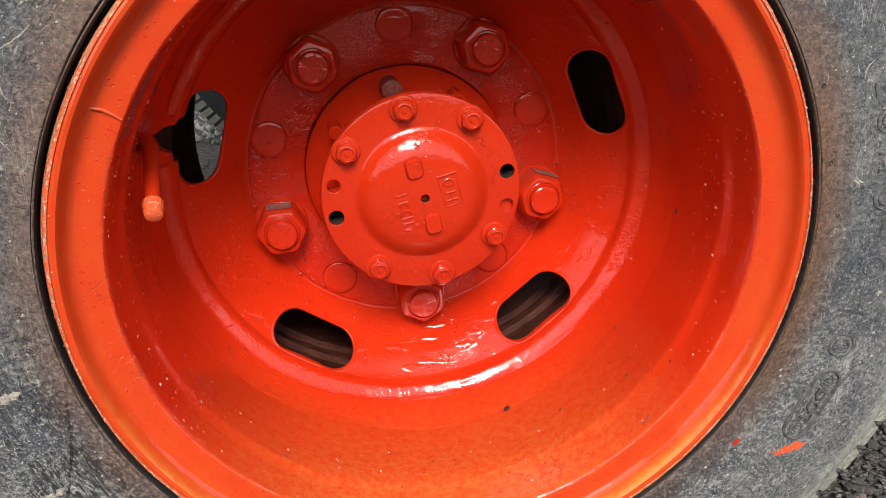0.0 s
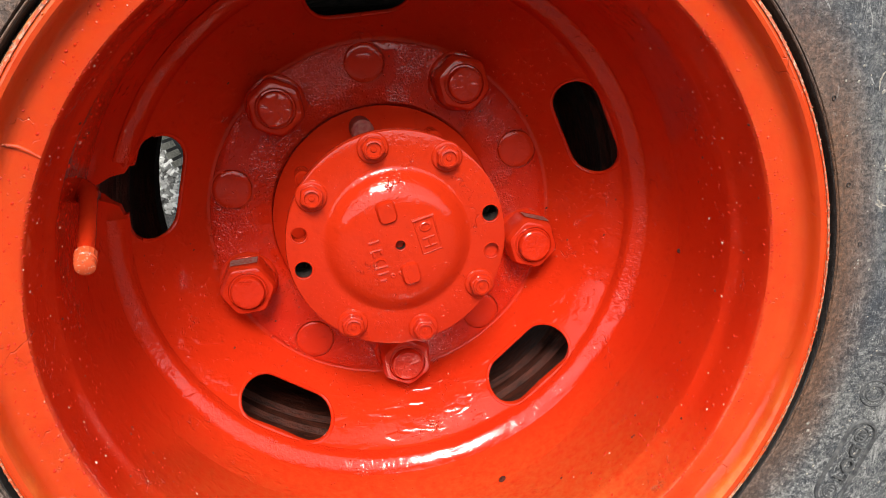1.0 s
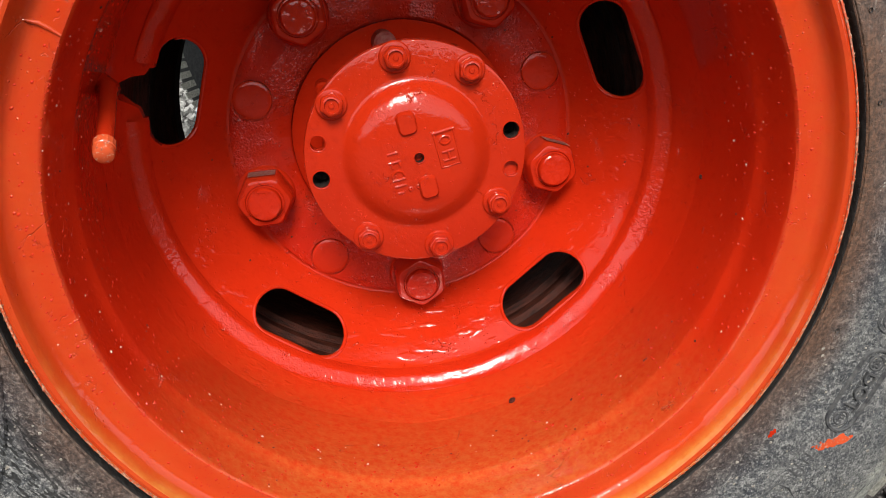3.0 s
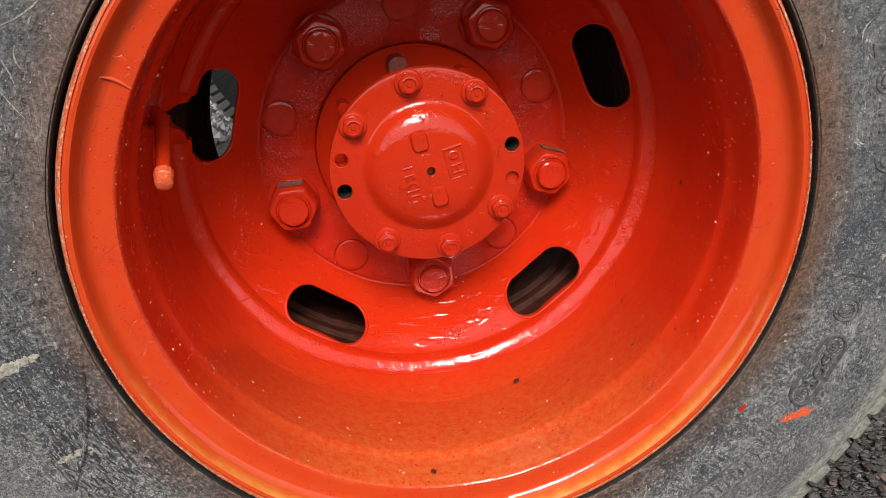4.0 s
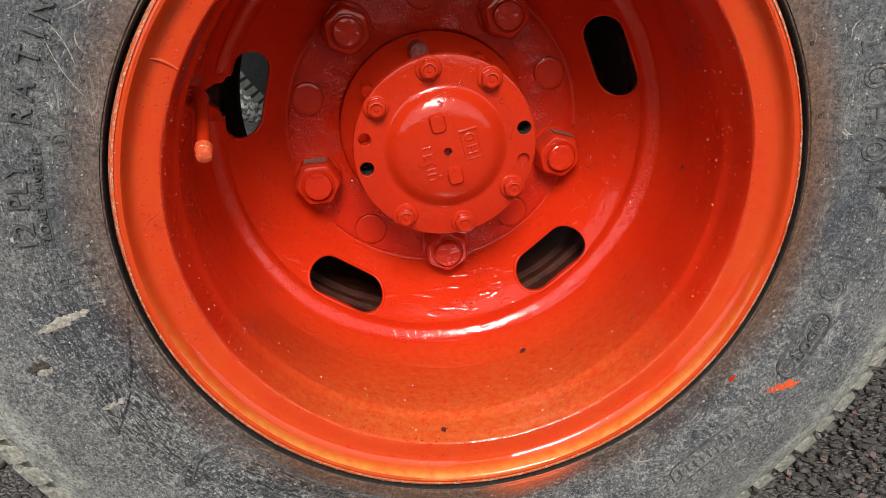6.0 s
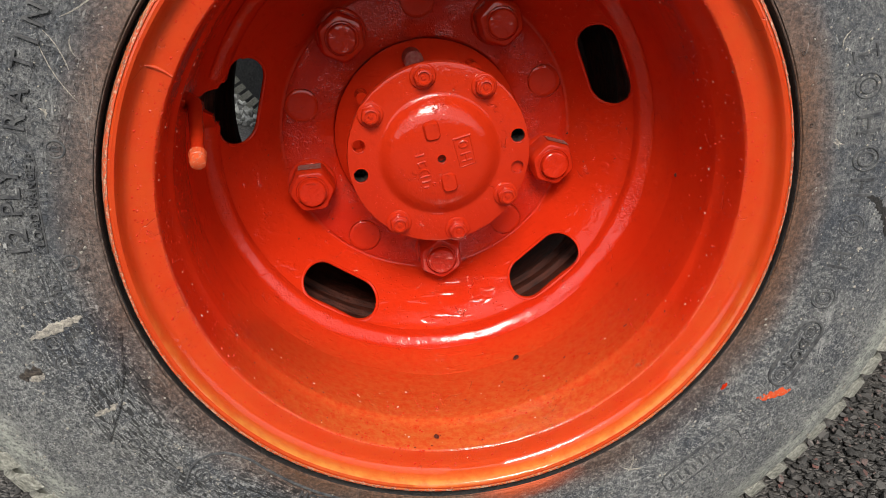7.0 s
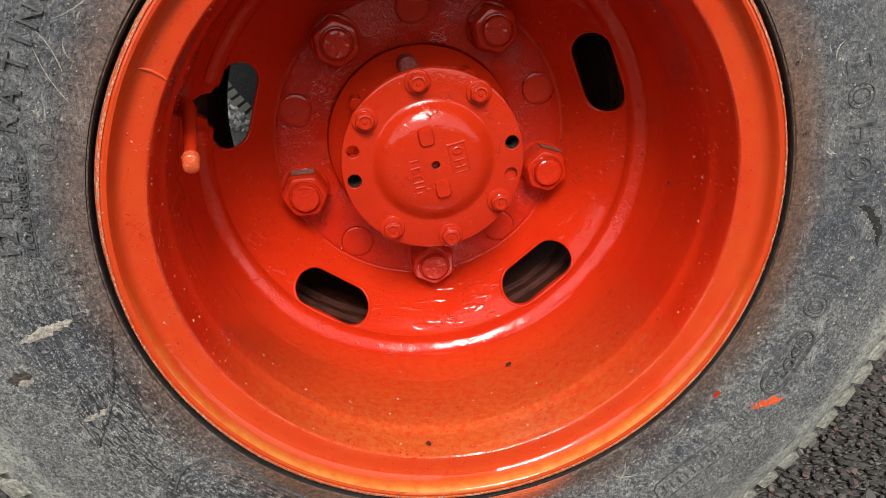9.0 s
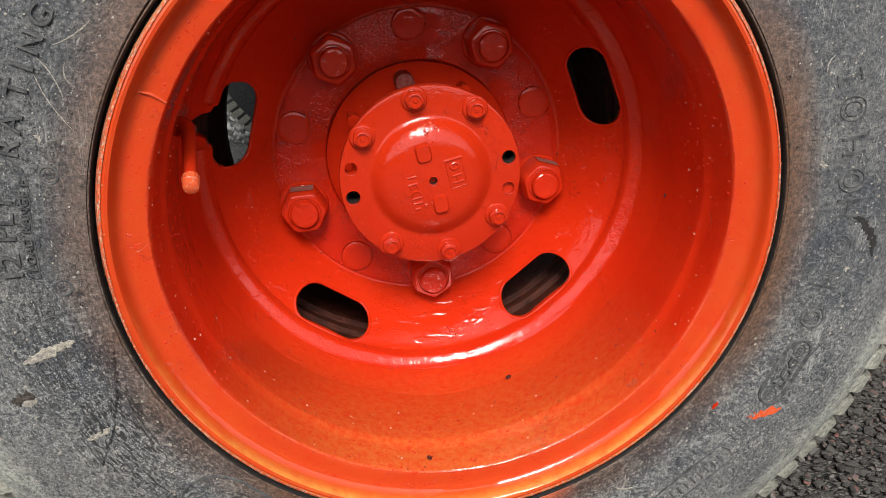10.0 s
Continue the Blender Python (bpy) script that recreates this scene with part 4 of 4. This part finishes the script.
def loop(x, z, rx, rz):
    return [(x + rx * math.cos(k * math.pi / 8), z + rz * math.sin(k * math.pi / 8)) for k in range(16)]


BOX = (0.0212, 0.0078, -15)
cast_line([(-0.0088, 0.0130), (0.0088, 0.0130)], *BOX, False, 0.0015)
cast_line([(-0.0078, 0.0125), (-0.0076, -0.0145), (0.0076, -0.0145), (0.0080, 0.0125)], *BOX, False, 0.0008)
cast_line(loop(0, 0.0060, 0.0040, 0.0030), *BOX, True)
cast_line([(-0.0048, -0.0028), (0.0048, -0.0028)], *BOX)
cast_line([(0.0, -0.0028), (0.0, -0.0095)], *BOX)
cast_line([(-0.0050, -0.0095), (0.0050, -0.0095)], *BOX)
ROW = (-0.0168, -0.0110, -15)
cast_line([(-0.0040, 0.0155), (0.0042, 0.0155)], *ROW)
cast_line([(-0.0045, 0.0085), (0.0045, 0.0085)], *ROW)
cast_line([(-0.0030, 0.0085), (-0.0030, 0.0040)], *ROW)
cast_line([(0.0034, 0.0085), (0.0034, 0.0045)], *ROW)
cast_line([(-0.0046, -0.0030), (-0.0034, 0.0000), (0.0, 0.0014), (0.0036, 0.0000), (0.0048, -0.0030)], *ROW)
cast_line([(-0.0048, -0.0055), (0.0048, -0.0055)], *ROW)
cast_line([(-0.0044, -0.0105), (0.0044, -0.0105)], *ROW)
cast_line([(-0.0040, -0.0160), (0.0010, -0.0160)], *ROW)
for x in (0.0065, 0.0130):
    cast_line(loop(x, -0.0150, 0.0012, 0.0012), *ROW, True, 0.0009)

# axle behind
axle = thing("axle", "dark greasy axle housing behind the wheel", "axle", (0, 1.0, AXLE - 0.07))
part("axle_tube", lathe([(0, 0.301), (0.120, 0.301), (0.120, 0.36), (0.075, 0.40), (0.07, 1.90), (0, 1.90)], 48), GREASE, axle)

# the wheel on the far end of the axle
FAR = 1.92
far = thing("far_wheel", "far loader wheel, its tyre coloured dark for shade, seen from within", "wheel", (0, FAR + 0.17, 0))
far_tyre = tyre_body(far, SHADED)
far_tyre.location = (0, FAR, 0)
part("far_disc", lathe([(0.2700, FAR + 0.02), (0.2300, FAR + 0.07), (0.2000, FAR + 0.15), (0, FAR + 0.15)], 64), GREASE, far)
for k in range(LUGS):
    ob = new("tread_lug", lug_mesh)
    under(ob, far_tyre)
    ob.location = (0, FAR, 0)
    ob.rotation_euler = (0, radians(21.6 - 360 * k / LUGS), 0)

# an unseen frame over and ahead of the axle, added to darken the slots
stand_in_frame = thing("chassis", "unseen dark stand-in frame, added to block light behind and above the wheel", "chassis", (0.7, 1.1, AXLE + 0.16))


def stand_in_member(lo, hi, round_off=0.02):
    bm = prism([(lo[0], lo[2]), (hi[0], lo[2]), (hi[0], hi[2]), (lo[0], hi[2])], lo[1], hi[1])
    bmesh.ops.bevel(bm, geom=bm.edges[:], offset=round_off, segments=3, affect="EDGES")
    part("stand_in_member", bm, GREASE, stand_in_frame)


stand_in_member((-0.62, 0.52, 0.16), (2.6, 0.66, 0.40))
stand_in_member((-0.62, 1.60, 0.16), (2.6, 1.74, 0.40))
stand_in_member((-0.60, 0.62, 0.30), (2.5, 1.66, 0.36), 0.01)
stand_in_member((0.26, 0.46, -0.24), (1.3, 1.72, 0.20))
# unseen deck plate, added to cut light from overhead
stand_in_member((-0.75, -0.04, 0.64), (2.6, 2.10, 0.69), 0.008)
for x in (-0.45, 1.6):
    stand_in_member((x, 0.62, 0.18), (x + 0.12, 1.66, 0.34))
for x in (-0.55, 2.3):
    stand_in_member((x, 0.55, 0.38), (x + 0.14, 1.70, 0.66), 0.01)
part("stand_in_pad", prism([(-0.06, 0.055), (0.06, 0.055), (0.10, 0.20), (-0.10, 0.20)], 0.9, 1.3), GREASE, stand_in_frame)

# ---- loose stones on the asphalt ----
def chip(verts, faces, m, rng):
    """Adds a jagged twenty-sided chip of stone to the lists."""
    g, base = 1.618, len(verts)
    for a, b in ((1, g), (-1, g), (1, -g), (-1, -g)):
        for v in ((0, a, b), (a, b, 0), (b, 0, a)):
            verts.append(m @ (Vector(v) * 0.53 * rng.uniform(0.72, 1.15)))
    # the corners lie in three rings of four, one for each pair of axes
    corner = [Vector(v) for a, b in ((1, g), (-1, g), (1, -g), (-1, -g)) for v in ((0, a, b), (a, b, 0), (b, 0, a))]
    for i, j, k in chip_faces(corner):
        faces.append((base + i, base + j, base + k))


def chip_faces(corner, made=[]):
    if not made:
        for i in range(12):
            for j in range(i + 1, 12):
                for k in range(j + 1, 12):
                    if all(abs((corner[p] - corner[q]).length - 2) < 0.01 for p, q in ((i, j), (j, k), (i, k))):
                        made.append((i, j, k))
    return made


def stones():
    rng = random.Random(4)
    verts, faces = [], []
    for _ in range(6500):
        if rng.random() < 0.62:
            x, y = rng.uniform(0.25, 0.95), rng.uniform(0.0, 0.8)
        elif rng.random() < 0.6:
            x, y = rng.uniform(-0.95, -0.25), rng.uniform(0.0, 0.8)
        else:
            x, y = rng.uniform(-1.2, 0.1), rng.uniform(2.0, 3.8)
        s = rng.choice((0.003, 0.004, 0.004, 0.005, 0.006, 0.008))
        m = Matrix.Translation((x, y, -AXLE - s * 0.15)) @ Matrix.Rotation(rng.uniform(0, 6), 4, "Z") @ Matrix.Rotation(rng.uniform(-0.4, 0.4), 4, "X")
        chip(verts, faces, m @ Matrix.Diagonal((s * rng.uniform(0.8, 1.6), s * rng.uniform(0.7, 1.2), s * rng.uniform(0.5, 0.9), 1)), rng)
    me = bpy.data.meshes.new("loose_stones")
    me.from_pydata(verts, [], faces)
    bm = bmesh.new()
    bm.from_mesh(me)
    bpy.data.meshes.remove(me)
    return tagged(part("loose_stones", bm, STONE), "grey and reddish chips of stone bedded in asphalt", "stones", kind="stuff")


stones()


def gravel_paint():
    n = Nodes("pale_gravel")
    g = n.add("NewGeometry").outputs["Random Per Island"]
    c = n.ramp(g, ((0.0, (0.05, 0.05, 0.047)), (0.45, (0.24, 0.24, 0.225)), (1.0, (0.45, 0.45, 0.43))))
    f = n.noise(90, 4)
    return n.finish(c, 0.85, n.bump(f, 0.003))


def gravel():
    """Pale stones on the far side of the machine."""
    bm = bmesh.new()
    rng = random.Random(9)
    for _ in range(9000):
        x, y = rng.gauss(-0.5, 1.3), 2.35 + abs(rng.gauss(0, 1.6))
        if y > 10.5 or x < -8 or x > 8:
            continue
        s = rng.choice((0.010, 0.014, 0.018, 0.024))
        m = Matrix.Translation((x, y, -AXLE + s * 0.2)) @ Euler((rng.uniform(0, 6), rng.uniform(0, 6), rng.uniform(0, 6))).to_matrix().to_4x4()
        m = m @ Matrix.Diagonal((s * rng.uniform(0.7, 1.3), s * rng.uniform(0.6, 1.2), s * rng.uniform(0.5, 0.9), 1))
        vs = [bm.verts.new(m @ Vector(c)) for c in ((1, 0, 0), (-1, 0, 0), (0, 1, 0), (0, -1, 0), (0, 0, 1), (0, 0, -1))]
        for i, j, k in ((0, 2, 4), (2, 1, 4), (1, 3, 4), (3, 0, 4), (2, 0, 5), (1, 2, 5), (3, 1, 5), (0, 3, 5)):
            bm.faces.new((vs[i], vs[j], vs[k]))
    return tagged(part("gravel", bm, gravel_paint()), "pale grey gravel beyond the machine", "gravel", kind="stuff")


gravel()


def grain(bm, at, normal, size, rng):
    """A small lump, half sunk into the surface."""
    n = normal.normalized()
    u = n.orthogonal().normalized()
    w = n.cross(u)
    stretch, turn = rng.uniform(0.7, 1.6), rng.uniform(0, 6.28)
    rings = []
    for rise, wide in ((-0.3, 1.1), (0.25, 0.95), (0.6, 0.55)):
        rings.append([bm.verts.new(at + n * size * rise + size * wide * (u * stretch * math.cos(turn + k * math.pi / 3) + w * math.sin(turn + k * math.pi / 3))) for k in range(6)])
    top = bm.verts.new(at + n * size * 0.75)
    for p, q in zip(rings, rings[1:]):
        for k in range(6):
            m = (k + 1) % 6
            bm.faces.new((p[k], p[m], q[m], q[k]))
    for k in range(6):
        bm.faces.new((rings[-1][k], rings[-1][(k + 1) % 6], top))


def along(profile, f):
    """Point and normal on a lathe profile at the share f of its length, as (radius, depth) pairs; normal to the open side."""
    pts = [Vector(p) for p in profile]
    runs = [(b - a).length for a, b in zip(pts, pts[1:])]
    d = f * sum(runs)
    for a, b, run in zip(pts, pts[1:], runs):
        if d <= run:
            t = (b - a).normalized()
            return a.lerp(b, d / run), Vector((-abs(t.y), -abs(t.x)))
        d -= run
    return pts[-1], Vector((-1, 0))


def scatter(name, count, profile, sizes, material, parent, label, seed, low=0.0):
    """Grit over a lathe's face; low: how much more of it lies in the lower half."""
    bm = bmesh.new()
    rng = random.Random(seed)
    while count:
        a = rng.uniform(0, 2 * math.pi)
        if rng.random() < low * (0.5 + 0.5 * math.sin(a)):
            continue
        if abs((math.degrees(a) - VALVE + 180) % 360 - 180) < 16 and profile is disc_face:
            continue
        p, nrm = along(profile, rng.random())
        at = Vector((p.x * math.cos(a), p.y, p.x * math.sin(a)))
        if profile is flange_face and any((Vector((at.x, at.z)) - Vector((c.x, c.z))).length < 0.014 for c in clear):
            continue
        if any(abs((math.degrees(a) - t + 180) % 360 - 180) < 15 and 0.170 < p.x < 0.210 for t in SLOTS):
            continue
        grain(bm, at, Vector((nrm.x * math.cos(a), nrm.y, nrm.x * math.sin(a))), rng.choice(sizes) * rng.uniform(0.7, 1.2), rng)
        count -= 1
    ob = part(name, bm, material, parent, label, 60)
    return tagged(ob, kind="stuff")


clear = [polar_point(0.0762, a, 0) for a in (12.9, -166.5, 172.2, -10.2, 102.6, 58.0, -31.8, -76.6, -121.0, 148.2)]
flange_face = [(0.0626, 0.1560), (0.0845, 0.1560)]
barrel_face = [p for p in rim_profile if 0.2240 < p[0] < 0.2325 and p[1] < 0.16 and p[1] > 0.017][:9]
bolt_face = [(0.1000, 0.2477), (0.1200, 0.2475), (0.1470, 0.2477)]
crest_face = [(0.2334, 0.0165), (0.2326, 0.0168), (0.2318, 0.0180)]
band_face = [(0.2330, 0.0168), (0.2440, 0.0160), (0.2490, 0.0154)]
disc_face = [(0.100, 0.2477), (0.147, 0.2478), (0.1540, 0.2476), (0.1720, 0.2296), (0.1900, 0.2116), (0.2030, 0.1986)]
edge_face = [(0.2602, 0.0006), (0.2635, 0.0008), (0.2652, 0.0040)]
scatter("paint_grit", 1200, barrel_face, (0.0004, 0.0005, 0.0007, 0.0009), GRIT_PAINT, rim, "grit caught under the paint", 1, 0.6)
scatter("paint_grit", 900, crest_face, (0.0003, 0.0004, 0.0006), GRIT_PAINT, rim, "grit along the rim's inner edge", 13)
scatter("paint_grit", 900, band_face, (0.0004, 0.0005, 0.0008), GRIT_PAINT, rim, "grit caught under the paint", 2, 0.2)
scatter("paint_grit", 2400, bolt_face, (0.0004, 0.0005, 0.0007, 0.0009), GRIT_PAINT, disc, "grit on the bolting face", 14)
scatter("paint_grit", 1700, disc_face, (0.0004, 0.0005, 0.0007, 0.0010), GRIT_PAINT, disc, "grit caught under the paint", 3, 0.5)
dome_face = [(0.0100, 0.1425), (0.0240, 0.1428), (0.0310, 0.1434), (0.0380, 0.1445), (0.0480, 0.1484)]
scatter("paint_grit", 260, flange_face, (0.0003, 0.0004, 0.0006), GRIT_PAINT, cover, "grit caught under the paint", 11, 0.3)
scatter("paint_grit", 160, dome_face, (0.0003, 0.0004, 0.0006), GRIT_PAINT, cover, "grit caught under the paint", 12)
scatter("flaking_paint", 900, edge_face, (0.0002, 0.0003, 0.0005), EDGE_PAINT, rim, "flaking paint along the edge", 4)


def speck_paint(name, a, b):
    n = Nodes(name)
    return n.finish(n.mix(n.ramp(n.noise(600, 2), ((0.35, 0.0), (0.65, 1.0))), a, b), 0.7, n.bump(n.noise(900, 3), 0.001), Specular_IOR_Level=0.1)


scatter("dust_specks", 110, barrel_face, (0.0004, 0.0006, 0.0008), speck_paint("pale_dust", (0.45, 0.20, 0.12), (0.65, 0.48, 0.38)), rim, "pale specks of dust", 5, 0.3)
CRUMB = speck_paint("dark_dirt", (0.03, 0.008, 0.006), (0.11, 0.025, 0.015))
scatter("dirt_specks", 120, barrel_face, (0.0005, 0.0007, 0.0009), CRUMB, rim, "dark specks of dirt", 6, 0.4)
scatter("dirt_specks", 70, disc_face, (0.0005, 0.0007, 0.0010), CRUMB, disc, "dark specks of dirt", 16, 0.2)
for degrees, y, size in ((-69.7, 0.140, 0.0026), (-94.7, 0.032, 0.0026), (-5.2, 0.135, 0.0016)):
    bm = bmesh.new()
    v = polar_point(0.2275, degrees, y)
    grain(bm, v, Vector((-v.x, 0, -v.z)), size, random.Random(int(y * 1000)))
    part("dirt_crumb", bm, CRUMB, rim, "dark crumb of dirt")
scatter("pale_specks", 2200, SIDE[8:], (0.0004, 0.0005, 0.0007, 0.0010), SCUFF, tyre, "pale specks on the rubber", 7)
